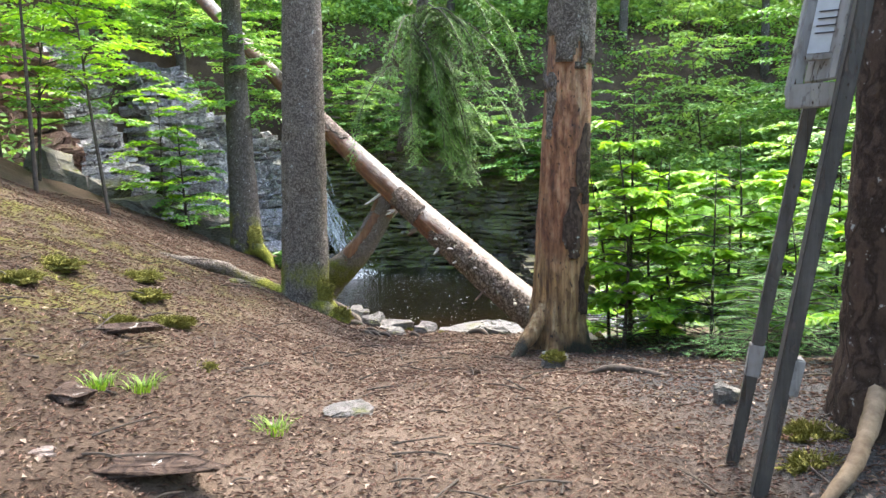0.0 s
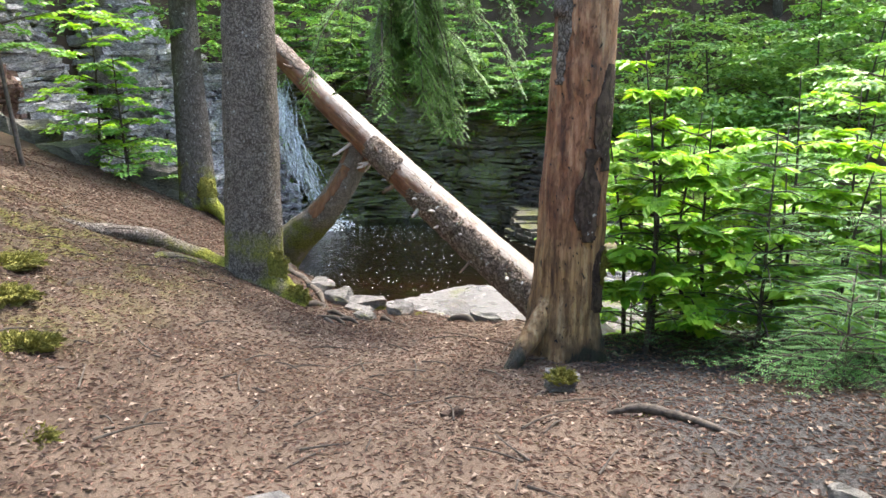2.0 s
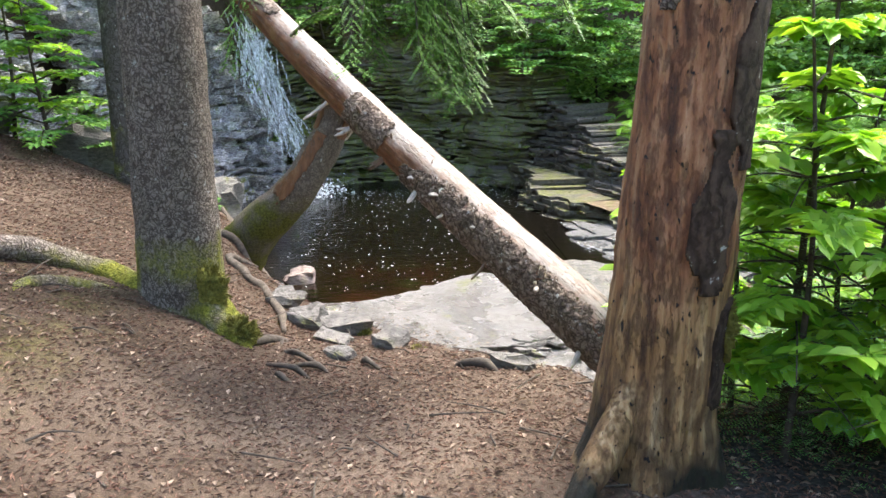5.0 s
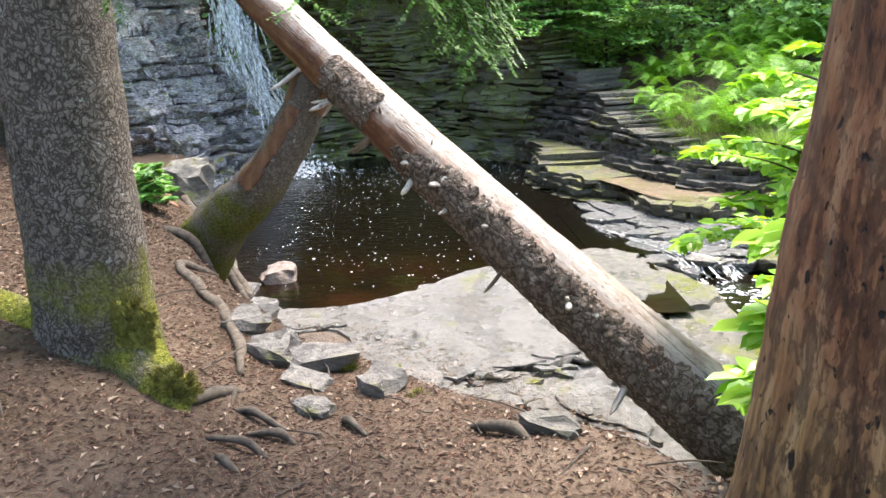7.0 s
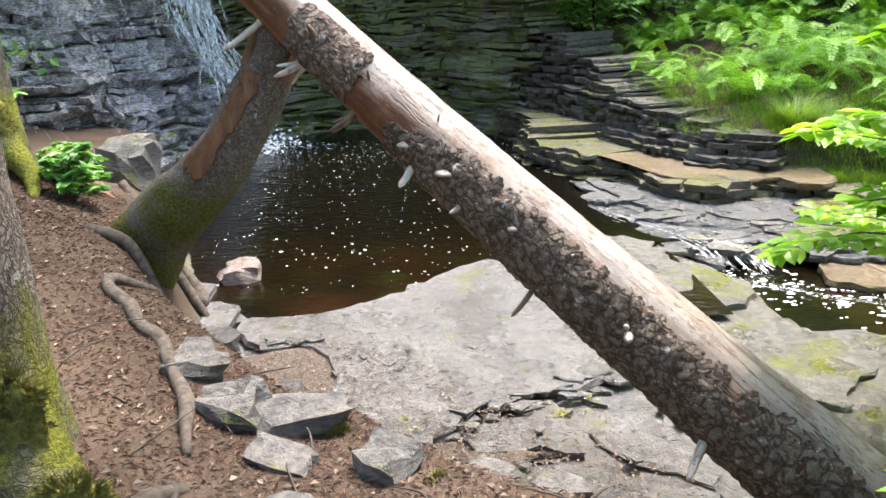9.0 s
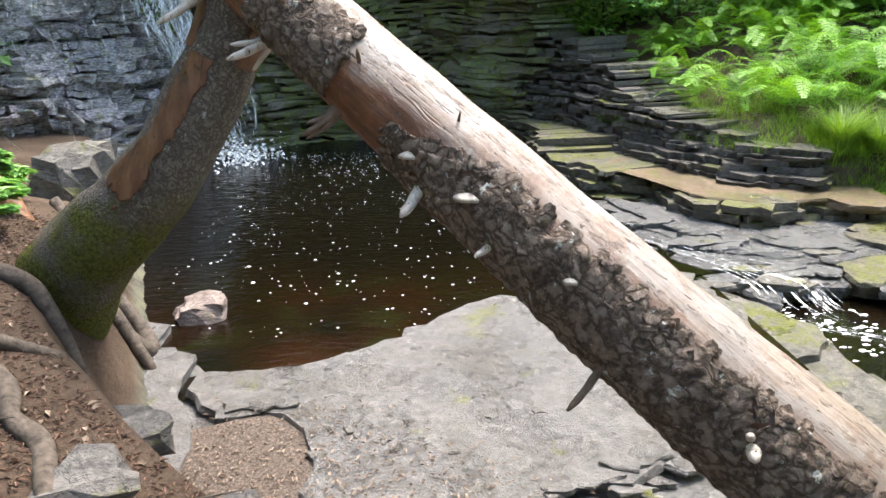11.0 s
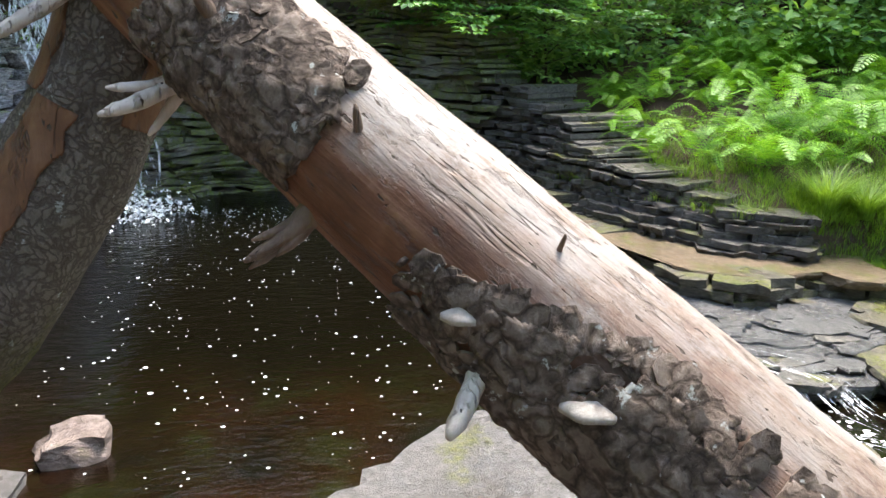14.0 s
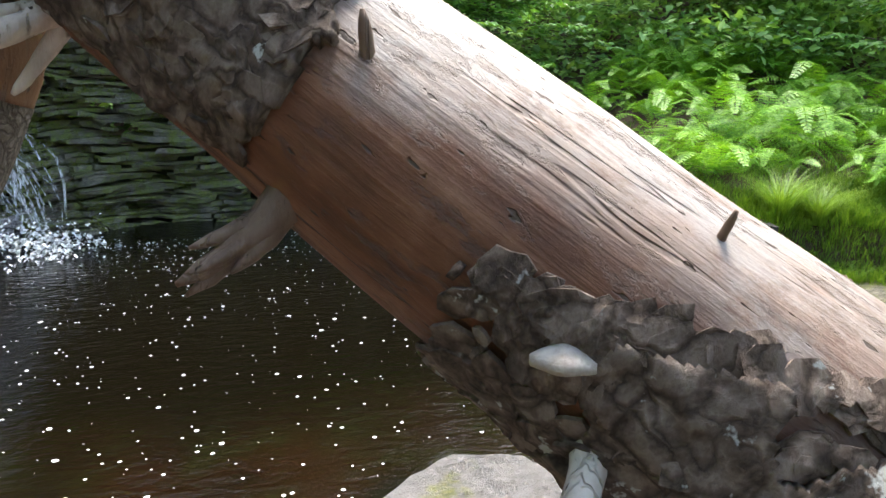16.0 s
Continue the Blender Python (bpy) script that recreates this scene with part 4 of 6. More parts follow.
# living spruce with moss on its foot
LT = (-1.66, 9.0, 0.62)
lt = thing("spruce_tree", "tall living spruce with grey scaly bark and a mossy foot", "tree", at=LT)
pts = trunk_points((0.30, 0.1, 11.0), 120)
rad = [0.315 - 0.0175 * p.z for p in pts]
part("trunk", tube_mesh("trunk", pts, rad, 56, SPRUCEBARK, rough=0.045, rough_scale=4, flare=root_flare(0.45, 1.1, 4, 0.9, pts)), SPRUCEBARK, lt)
root_part(lt, LT, [(-1.5, 8.95, 1.15), (-1.22, 8.68, 0.98), (-1.02, 8.52, 0.82)], [0.17, 0.12, 0.03], SPRUCEBARK)
root_part(lt, LT, [(-1.85, 8.95, 1.15), (-2.3, 9.0, 1.38), (-2.65, 8.62, 1.66), (-2.95, 8.1, 1.82), (-3.5, 7.9, 2.0)], [0.17, 0.11, 0.09, 0.075, 0.05], SPRUCEBARK)
root_part(lt, LT, [(-1.85, 8.85, 1.05), (-2.15, 8.6, 1.36), (-2.33, 8.22, 1.53), (-2.28, 7.75, 1.52)], [0.12, 0.075, 0.055, 0.01], SPRUCEBARK)
moss_cap("moss", (-1.14 - LT[0], 8.64 - LT[1], 0.97 - LT[2]), (0.11, 0.07, 0.14), 2, lt, 1400)
moss_cap("moss", (-1.38 - LT[0], 8.80 - LT[1], 1.22 - LT[2]), (0.12, 0.05, 0.22), 4, lt, 1500)

# dead trunk: bare wood, a bark collar above, rotten dark foot
def dead_wood():
    m, nt, b = shader("dead_trunk_wood")
    xyz, _ = coords(nt)
    streak = noise_at(nt, 14, 8, 0.65, (1, 1, 0.08))
    low = ramp(nt, streak, [(0.34, (0.07, 0.03, 0.012)), (0.5, (0.33, 0.185, 0.075)), (0.66, (0.52, 0.36, 0.19))])
    red = ramp(nt, math_node(nt, "ADD", math_node(nt, "MULTIPLY", streak, 0.55), math_node(nt, "MULTIPLY", noise_at(nt, 9, 8, 0.75, (1, 1, 0.45)), 0.45)), [(0.36, (0.06, 0.022, 0.011)), (0.47, (0.27, 0.11, 0.05)), (0.56, (0.42, 0.23, 0.125)), (0.65, (0.52, 0.38, 0.25))])
    h = math_node(nt, "ADD", xyz[2], math_node(nt, "MULTIPLY", noise_at(nt, 2.2, 4), -0.9))
    col = mix(nt, span(nt, h, 1.4, 1.75), low, red)
    dark = span(nt, noise_at(nt, 2.7, 4, 0.6, (1, 1, 0.5)), 0.63, 0.70)
    col = mix(nt, dark, col, (0.022, 0.014, 0.011))
    foot = span(nt, math_node(nt, "ADD", xyz[2], math_node(nt, "MULTIPLY", noise_at(nt, 5, 4), -0.5)), 1.2, 0.95)
    col = mix(nt, math_node(nt, "MULTIPLY", foot, span(nt, noise_at(nt, 1.7, 3), 0.38, 0.5), True), col, (0.02, 0.02, 0.01))
    worn = span(nt, noise_at(nt, 22, 8, 0.8, (1, 1, 0.35)), 0.5, 0.62)
    col = mix(nt, math_node(nt, "MULTIPLY", worn, 0.4), col, (0.08, 0.032, 0.018))
    holes = span(nt, noise_at(nt, 40, 2, 0.5, (1, 1, 0.5)), 0.66, 0.70)
    col = mix(nt, holes, col, (0.015, 0.01, 0.008))
    nt.links.new(col, b.inputs["Base Color"])
    b.inputs["Roughness"].default_value = 0.7
    bump(nt, b, math_node(nt, "SUBTRACT", streak, math_node(nt, "ADD", math_node(nt, "MULTIPLY", holes, 0.6), math_node(nt, "MULTIPLY", worn, 0.35))), 1.0, 0.03)
    return m


DEADWOOD = dead_wood()
DT = (1.26, 6.945, 0.72)
dt = thing("dead_tree", "dead standing trunk of bare reddish wood with old bark higher up", "tree", at=DT)
pts = trunk_points((0.36, -0.29, 9.0), 130)
rad = [0.285 - 0.024 * min(p.z, 4) - 0.005 * max(p.z - 4, 0) for p in pts]
part("trunk", tube_mesh("trunk", pts, rad, 56, DEADWOOD, rough=0.06, rough_scale=3.5, flare=root_flare(0.8, 0.9, 5, 2.0, pts)), None, dt)


def bark_shell(name, axis, radii, a0, a1, s0, s1, material, seed, ragged=0.25, thick=0.015, na=40, ns=90, flake=0.6, oval=False, taper=0.0):
    """A shell of bark on part of a trunk, with a ragged edge and curling flakes. a0, a1: angles; s0, s1: shares of the length."""
    vs, fs, keep = [], [], []
    n = len(axis)
    ref = None
    for i in range(ns + 1):
        s = (s0 + (s1 - s0) * i / ns) * (n - 1)
        j = min(int(s), n - 2)
        p = axis[j].lerp(axis[j + 1], s - j)
        d = (axis[j + 1] - axis[j]).normalized()
        r0 = radii[j] + (radii[j + 1] - radii[j]) * (s - j)
        up = Vector((0, 0, 1)) if abs(d.z) < 0.9 else Vector((0, -1, 0))
        e1 = (up - d * up.dot(d)).normalized()
        e2 = d.cross(e1)
        for k in range(na + 1):
            a = a0 + (a1 - a0) * k / na
            u = e1 * math.cos(a) + e2 * math.sin(a)
            q = p + u * r0
            rough_ = noise.noise(q * 9 + Vector((seed, 0, 0)))
            cell = abs(noise.noise(q * 22 + Vector((0, seed, 0))))
            edge = min((k + 0.5) / na, 1 - (k + 0.5) / na, (i + 0.5) / ns * 1.6, (1 - (i + 0.5) / ns) * 1.6)
            if taper and a > a1 - taper * float(smooth01(0.82, 1.0, i / ns)):
                edge = -1
            if oval:
                edge = 0.62 * (1 - math.hypot(2 * k / na - 1, 2 * i / ns - 1)) + 0.1
            keep.append(edge + ragged * noise.noise(q * 4.5 + Vector((seed * 2, 1, 0))) * 0.8 + 0.1 * noise.noise(q * 19) > 0.09)
            vs.append(tuple(p + u * (r0 * 1.03 + thick * (0.6 + 0.7 * rough_ + flake * cell))))
    w = na + 1
    for i in range(ns):
        for k in range(na):
            ids = (i * w + k, i * w + k + 1, (i + 1) * w + k + 1, (i + 1) * w + k)
            if sum(keep[t] for t in ids) >= 3:
                fs.append(ids)
    m0 = len(vs)
    low = []
    edges = {}
    for f in fs:
        for a, b in zip(f, f[1:] + f[:1]):
            edges[(a, b)] = edges.get((a, b), 0) + 1
    rim = [e for e in edges if (e[1], e[0]) not in edges]
    remap = {}
    for a, b in rim:
        for t in (a, b):
            if t not in remap:
                i, k = divmod(t, w)
                s = (s0 + (s1 - s0) * i / ns) * (n - 1)
                j = min(int(s), n - 2)
                p = axis[j].lerp(axis[j + 1], s - j)
                remap[t] = len(vs)
                vs.append(tuple(Vector(vs[t]).lerp(p, 0.14)))
        fs.append((b, a, remap[a], remap[b]))
    return mesh_of(name, vs, fs, material, True)


part("bark", bark_shell("bark", pts, rad, 3.3, 9.4, 0.395, 1.0, SPRUCEBARK, 5, 0.25, 0.02, 60, 90), None, dt, "rough grey bark left on the upper trunk")
part("bark", bark_shell("bark", pts, rad, 1.5, 3.3, 0.385, 0.45, SPRUCEBARK, 9, 0.3, 0.02, 30, 24), None, dt, "rough grey bark left on the upper trunk")
for sd, (a0, a1, s0, s1) in enumerate([(-0.15, 0.65, 0.19, 0.29), (-1.3, -0.6, 0.34, 0.42), (0.3, 1.2, 0.27, 0.36), (0.6, 1.5, 0.12, 0.2)]):
    part("bark", bark_shell("bark", pts, rad, a0, a1, s0, s1, PINEBARK if sd != 1 else SPRUCEBARK, 31 + sd, 0.45, 0.008, 34, 50, 0.5, oval=True), None, dt, "thin dark scrap of bark")
moss_cap("moss", (0.26, -0.12, 1.0), (0.05, 0.1, 0.17), 6, dt, 700)
root_part(dt, DT, [(1.2, 6.85, 1.6), (1.03, 6.68, 1.3), (0.86, 6.52, 1.08), (0.72, 6.4, 0.95), (0.62, 6.3, 0.86)], [0.05, 0.075, 0.062, 0.035, 0.015], DEADWOOD, "buttress")

# the slimmer spruce further on
FT = (-3.42, 12.8, 1.1)
ft = thing("spruce_tree", "slimmer spruce with dark bark and yellow moss at its foot", "tree", at=FT)
pts = trunk_points((-0.35, 0.75, 10.0), 70)
part("trunk", tube_mesh("trunk", pts, [0.285 - 0.025 * min(p.z, 6) for p in pts], 32, FARBARK, rough=0.05, flare=root_flare(0.4, 0.9, 4, 1, pts)), None, ft)
root_part(ft, FT, [(-3.3, 12.7, 1.55), (-3.05, 12.5, 1.35), (-2.9, 12.35, 1.22), (-2.8, 12.1, 1.12)], [0.15, 0.1, 0.07, 0.03], FARBARK)
moss_cap("moss", (0.2, -0.2, 0.45), (0.14, 0.1, 0.25), 8, ft, 900)

# the fallen log across the pool
LOG0 = Vector((2.5, 9.21, -0.11))


def log_at(x):
    return Vector((x, 11.1222 - 0.8113 * x + 0.0186 * x * x, 1.8769 - 0.8432 * x + 0.0195 * x * x))


def log_radius(x):
    return 0.2197 + 0.0295 * max(min(x, 2.2), -2.6)


log = thing("fallen_log", "long fallen trunk of pale bare wood leaning over the pool", "log", at=LOG0)
lx = np.linspace(2.5, -5.2, 150)
laxis = [log_at(x) - LOG0 for x in lx]
lrad = [log_radius(x) for x in lx]
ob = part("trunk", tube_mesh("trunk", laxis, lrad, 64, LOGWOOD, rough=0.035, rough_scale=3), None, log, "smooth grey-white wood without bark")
# the grain runs along the log: turn the mesh's own axes that way
dirn = (log_at(-3) - log_at(2)).normalized()
turn = dirn.to_track_quat("X", "Z").to_matrix().to_4x4()
ob.data.transform(turn.inverted())
ob.matrix_basis = turn


def log_share(x):
    return (2.5 - x) / 7.7


def log_bark(a0, a1, x0, x1, seed, label="", **kw):
    o = part("bark", bark_shell("bark", laxis, lrad, a0, a1, log_share(x0), log_share(x1), LOGBARK, seed, **kw), None, log, label)
    o.data.transform(turn.inverted())
    o.matrix_basis = turn


# angles run from the top of the log; the side towards the path is negative
log_bark(-3.3, -0.72, 2.48, 0.06, 3, "dark flaking bark on the underside", ragged=0.42, thick=0.02, na=100, ns=340, flake=0.8, taper=0.85)
log_bark(-2.15, -0.35, -0.14, -0.56, 7, "patch of grey bark", ragged=0.3, thick=0.02, na=60, ns=60, flake=0.8, oval=True)
log_bark(-1.1, 0.3, -1.5, -2.9, 15, "strip of grey bark", ragged=0.5, thick=0.012, na=30, ns=70, oval=True)


def log_skin(x, a, lift=0.0):
    d = (log_at(x - 0.1) - log_at(x + 0.1)).normalized()
    e1 = (Vector((0, 0, 1)) - d * d.z).normalized()
    u = e1 * math.cos(a) + d.cross(e1) * math.sin(a)
    return log_at(x) + u * (log_radius(x) + lift), u


def stub(name, x, a, tip, r0, r1, material, label, seed, splits=1):
    """A broken branch stump on the log, splintered at its end."""
    base, u = log_skin(x, a, -0.05)
    tip = Vector(tip)
    vs, fs = [], []
    r = np.random.default_rng(seed)
    for k in range(splits):
        off = Vector(r.normal(0, 0.035, 3)) if k else Vector((0, 0, 0))
        end = base.lerp(tip, r.uniform(0.6, 0.9) if k else 1.0) + off
        p = [base.lerp(end, t) - LOG0 + (Vector((0, 0, -0.012)) * math.sin(t * 3.1)) for t in np.linspace(0, 1, 12)]
        rr = [max((r0 + (r1 - r0) * t) * (1.25 if t < 0.15 else 1) * (1 if t < 0.86 else 1 - (t - 0.86) * 4.5), 0.003) / (1 if k == 0 else 1.5) for t in np.linspace(0, 1, 12)]
        v, f = tube(p, rr, 10, rough=0.25, rough_scale=22, seed=seed)
        k0 = len(vs)
        vs += v
        fs += [tuple(i + k0 for i in q) for q in f]
    part(name, mesh_of(name, vs, fs, material, True), None, log, label)


stub("branch_stub", 0.228, -1.96, (-0.016, 10.70, 1.498), 0.026, 0.022, STUBWOOD, "pale broken branch stub", 1)
stub("branch_stub", 0.494, -1.75, (0.262, 10.50, 1.389), 0.02, 0.012, STUBWOOD, "pale broken branch stub", 2)
stub("branch_stub", 0.904, -1.97, (0.575, 10.20, 0.867), 0.018, 0.014, BROWNSTUB, "brown broken branch stub", 3)
stub("branch_stub", 1.254, -1.24, (1.119, 9.83, 0.874), 0.034, 0.02, STUBWOOD, "pale broken branch stub", 4, 2)
stub("branch_stub", 1.689, -2.06, (1.36, 9.50, 0.25), 0.026, 0.018, STUBWOOD, "pale broken branch stub", 5)
stub("branch_stub", -0.457, -2.43, (-0.78, 11.36, 2.07), 0.03, 0.014, STUBWOOD, "splintered pale branch stub", 6, 4)
stub("branch_stub", -0.742, -2.5, (-1.136, 11.59, 2.22), 0.026, 0.016, STUBWOOD, "pale broken branch stub", 7, 2)
stub("branch_stub", -0.092, -1.09, (-0.176, 11.03, 2.135), 0.016, 0.009, BROWNSTUB, "dark rotten branch peg", 8)
stub("branch_stub", -0.377, -1.18, (-0.53, 11.25, 2.39), 0.022, 0.016, BROWNSTUB, "brown broken branch stub", 9)
stub("branch_stub", -0.112, -2.17, (-0.43, 11.09, 1.765), 0.036, 0.012, BROWNSTUB, "splintered grey branch stub", 10, 5)
stub("branch_stub", 0.213, -0.54, (0.232, 10.78, 1.90), 0.010, 0.006, BROWNSTUB, "dark rotten branch peg", 11)
stub("branch_stub", 0.959, -0.81, (0.92, 10.13, 1.25), 0.026, 0.012, BROWNSTUB, "dark rotten branch peg", 12)
stub("branch_stub", -1.75, -1.0, (-1.9, 12.3, 3.5), 0.02, 0.012, BROWNSTUB, "dark rotten branch peg", 13)


def bark_flakes(n, a0, a1, x0, x1, seed, size=(0.014, 0.046)):
    """Loose scales of bark: small ragged plates that curl off the log."""
    r = np.random.default_rng(seed)
    vs, fs = [], []
    for i in range(n):
        x = r.uniform(x0, x1)
        top = a1 - 0.85 * float(smooth01(0.5, 0.05, x)) if x0 > 0 else a1
        a = min(r.uniform(a0, a1), top + r.normal(0, 0.05))
        p, u = log_skin(x, a, r.uniform(0.010, 0.019))
        t1 = (u.orthogonal() + Vector(r.normal(0, 0.3, 3))).normalized()
        nrm = (u + Vector(r.normal(0, 0.13, 3))).normalized()
        t1 = (t1 - nrm * t1.dot(nrm)).normalized()
        t2 = nrm.cross(t1)
        s = r.uniform(*size)
        k = len(vs)
        q0 = r.uniform(0, 6.28)
        ring = [p + (t1 * math.cos(q0 + q) + t2 * math.sin(q0 + q) * 0.75) * s * r.uniform(0.75, 1.15) for q in np.arange(0, 6.2, 0.9)]
        vs += [tuple(c - LOG0) for c in ring] + [tuple(c - u * 0.008 - LOG0) for c in ring] + [tuple(p + u * 0.003 - LOG0)]
        m = len(ring)
        for j in range(m):
            j2 = (j + 1) % m
            fs += [(k + 2 * m, k + j, k + j2), (k + j, k + m + j, k + m + j2, k + j2)]
    o = part("loose_bark", mesh_of("loose_bark", vs, fs, LOGBARK), None, log, "small curling scales of dark bark")
    tagged(o, kind="stuff")


bark_flakes(1900, -2.9, -0.68, 0.08, 2.3, 1)
bark_flakes(520, -2.05, -0.45, -0.53, -0.17, 2)


def bracket(x, a, w, seed):
    """A shelf fungus: a half disc, thick at the trunk and thin at the rim."""
    p, u = log_skin(x, a, 0.025)
    out = Vector((u.x, u.y, 0)).normalized()
    side = Vector((0, 0, 1)).cross(out)
    vs, fs = [], []
    rings = 6
    for j in range(rings + 1):
        t = j / rings
        for k in range(13):
            q = -1.57 + 3.1416 * k / 12
            rad_ = w * t * (1 + 0.08 * math.sin(5 * q + seed))
            c = p + out * (rad_ * math.cos(q) * 0.75 - 0.01) + side * rad_ * math.sin(q)
            hgt = 0.45 * w * (1 - t ** 1.5)
            vs.append(tuple(c - LOG0 + Vector((0, 0, hgt))))
    m = len(vs)
    vs += [tuple(Vector(v) - Vector((0, 0, 0.012 + (Vector(v) - (p - LOG0)).z * 1.25))) for v in vs]
    for base_, flip in ((0, 1), (m, -1)):
        for j in range(rings):
            for k in range(12):
                f = (base_ + j * 13 + k, base_ + j * 13 + k + 1, base_ + (j + 1) * 13 + k + 1, base_ + (j + 1) * 13 + k)
                fs.append(f[::flip])
    o = rings * 13
    fs += [(o + k, o + k + 1, m + o + k + 1, m + o + k) for k in range(12)]
    part("bracket_fungus", mesh_of("bracket_fungus", vs, fs, FUNGUS, True), None, log, "small pale shelf fungus")


bracket(0.173, -1.6, 0.04, 1)
bracket(0.379, -1.42, 0.055, 2)
bracket(0.72, -1.3, 0.03, 3)

# the crooked trunk that props the log
LEAN = (-2.8, 12.9, -0.3)
lean = thing("crooked_trunk", "crooked mossy trunk growing from the shore up to the fallen log", "tree", at=LEAN)
lp = curve_points([Vector(c) - Vector(LEAN) for c in [(-3.15, 13.0, -0.35), (-2.65, 12.75, 0.05), (-2.25, 12.35, 0.42), (-1.85, 12.0, 0.9), (-1.3, 11.82, 1.42), (-0.92, 11.82, 2.0), (-0.78, 11.85, 2.4)]], 60)
lr = list(np.interp(np.linspace(0, 1, 60), [0, 0.17, 0.33, 0.5, 0.67, 0.83, 1], [0.46, 0.44, 0.36, 0.27, 0.215, 0.185, 0.16]))
MOSSBARK = bark_material("mossy_bark", [(0.3, (0.075, 0.060, 0.047)), (0.58, (0.155, 0.128, 0.100)), (0.82, (0.30, 0.26, 0.215))], 14, (1, 1, 0.8), 0.85, 0.1, 1.0, ((0.035, 0.04, 0.008), (0.19, 0.185, 0.035)))
part("trunk", tube_mesh("trunk", lp, lr, 40, MOSSBARK, rough=0.08, rough_scale=4), None, lean)
part("bare_wood", bark_shell("bare_wood", lp, lr, 0.6, 1.6, 0.6, 1.0, ORANGEWOOD, 21, 0.35, 0.004, 60, 140, 0.1), None, lean, "orange wood where the bark is gone")
part("bare_wood", bark_shell("bare_wood", lp, lr, -1.6, -0.6, 0.6, 1.0, ORANGEWOOD, 21, 0.35, 0.004, 60, 140, 0.1), None, lean, "orange wood where the bark is gone")
root_part(lean, LEAN, [(-2.35, 12.5, 0.65), (-2.62, 12.9, 0.92), (-2.85, 13.1, 1.12), (-3.1, 13.05, 1.25)], [0.13, 0.085, 0.075, 0.05], ORANGEWOOD)

# roots on the slope down to the pool
def loose_root(ctrl, radii, label, material=TWIG):
    z = [ground_z(x, y) + dz for x, y, dz in ctrl]
    o = new("tree_root", tube_mesh("tree_root", curve_points([(c[0], c[1], zz) for c, zz in zip(ctrl, z)], 40), list(np.interp(np.linspace(0, 1, 40), np.linspace(0, 1, len(radii)), radii)), 10, material, rough=0.25, rough_scale=6))
    tagged(o, label, "root", "roots on the bank")


LOGROOT = simple("bare_root", [(0.3, (0.10, 0.06, 0.03)), (0.7, (0.32, 0.23, 0.14))], 9, 0.7, 40, 0.6, 0.01)
ROOTBARK = simple("root_bark", [(0.3, (0.03, 0.023, 0.017)), (0.7, (0.14, 0.112, 0.088))], 22, 0.9, 50, 0.8, 0.01)
loose_root([(-2.75, 13.75, 0.06), (-2.4, 13.45, 0.05), (-2.15, 13.25, 0.1), (-1.98, 13.15, 0.14), (-1.92, 12.95, 0.1), (-2.1, 12.8, 0.02)], [0.05, 0.06, 0.055, 0.065, 0.06, 0.035], "gnarled grey root bending over the bank towards the pool", ROOTBARK)
loose_root([(-2.3, 13.0, 0.02), (-2.1, 12.88, 0.08), (-1.92, 12.8, 0.1), (-1.76, 12.7, 0.02)], [0.05, 0.045, 0.05, 0.03], "short grey root sticking out of the bank", ROOTBARK)
loose_root([(-2.27, 11.75, 0.0), (-2.1, 11.62, 0.06), (-1.95, 11.6, 0.08), (-1.78, 11.5, 0.05), (-1.68, 11.42, -0.02)], [0.05, 0.055, 0.045, 0.04, 0.02], "dark root breaking through the soil", TWIG)
loose_root([(-1.62, 11.05, -0.02), (-1.82, 10.91, 0.03), (-1.78, 10.72, 0.03), (-1.62, 10.58, 0.02), (-1.5, 10.36, 0.03), (-1.36, 10.26, 0.02), (-1.22, 9.95, 0.03), (-1.07, 9.65, 0.02), (-1.02, 9.45, 0.02), (-0.97, 9.25, -0.02)], [0.035, 0.045, 0.04, 0.045, 0.036, 0.042, 0.034, 0.038, 0.03, 0.02], "long grey root winding down the slope", ROOTBARK)
for k, (ax, ay, bx, by) in enumerate([(-0.9, 8.36, -0.6, 8.28), (-0.81, 8.17, -0.66, 8.05), (-0.99, 9.0, -0.9, 8.76), (-0.88, 8.72, -0.58, 8.62), (-0.75, 8.5, -0.5, 8.46), (-0.3, 8.75, -0.15, 8.55)]):
    mx, my = (ax + bx) / 2 + 0.03 * (-1) ** k, (ay + by) / 2 + 0.03
    loose_root([(ax, ay, -0.01), (mx, my, 0.03), (bx, by, -0.01)], [0.012, 0.024, 0.012], "short dark root end in the needle litter", TWIG)
loose_root([(-0.9, 8.95, 0.0), (-0.98, 8.8, 0.03), (-1.05, 8.65, 0.02)], [0.04, 0.04, 0.02], "dark root breaking through the soil", TWIG)
loose_root([(1.25, 5.3, 0.0), (1.42, 5.2, 0.05), (1.6, 4.95, 0.04), (1.75, 4.7, 0.0)], [0.015, 0.028, 0.025, 0.012], "mossy root lying on the path's edge", ROOTBARK)
loose_root([(1.65, 2.6, -0.02), (1.85, 2.72, 0.08), (2.05, 2.95, 0.13), (2.25, 3.2, 0.22)], [0.02, 0.034, 0.04, 0.05], "pale bare root at the foot of the pine", LOGROOT)
loose_root([(0.4, 8.6, 0.0), (0.48, 8.5, 0.05), (0.6, 8.45, 0.05), (0.68, 8.4, -0.03)], [0.02, 0.03, 0.035, 0.02], "black rotten root arching over the bank", TWIG)


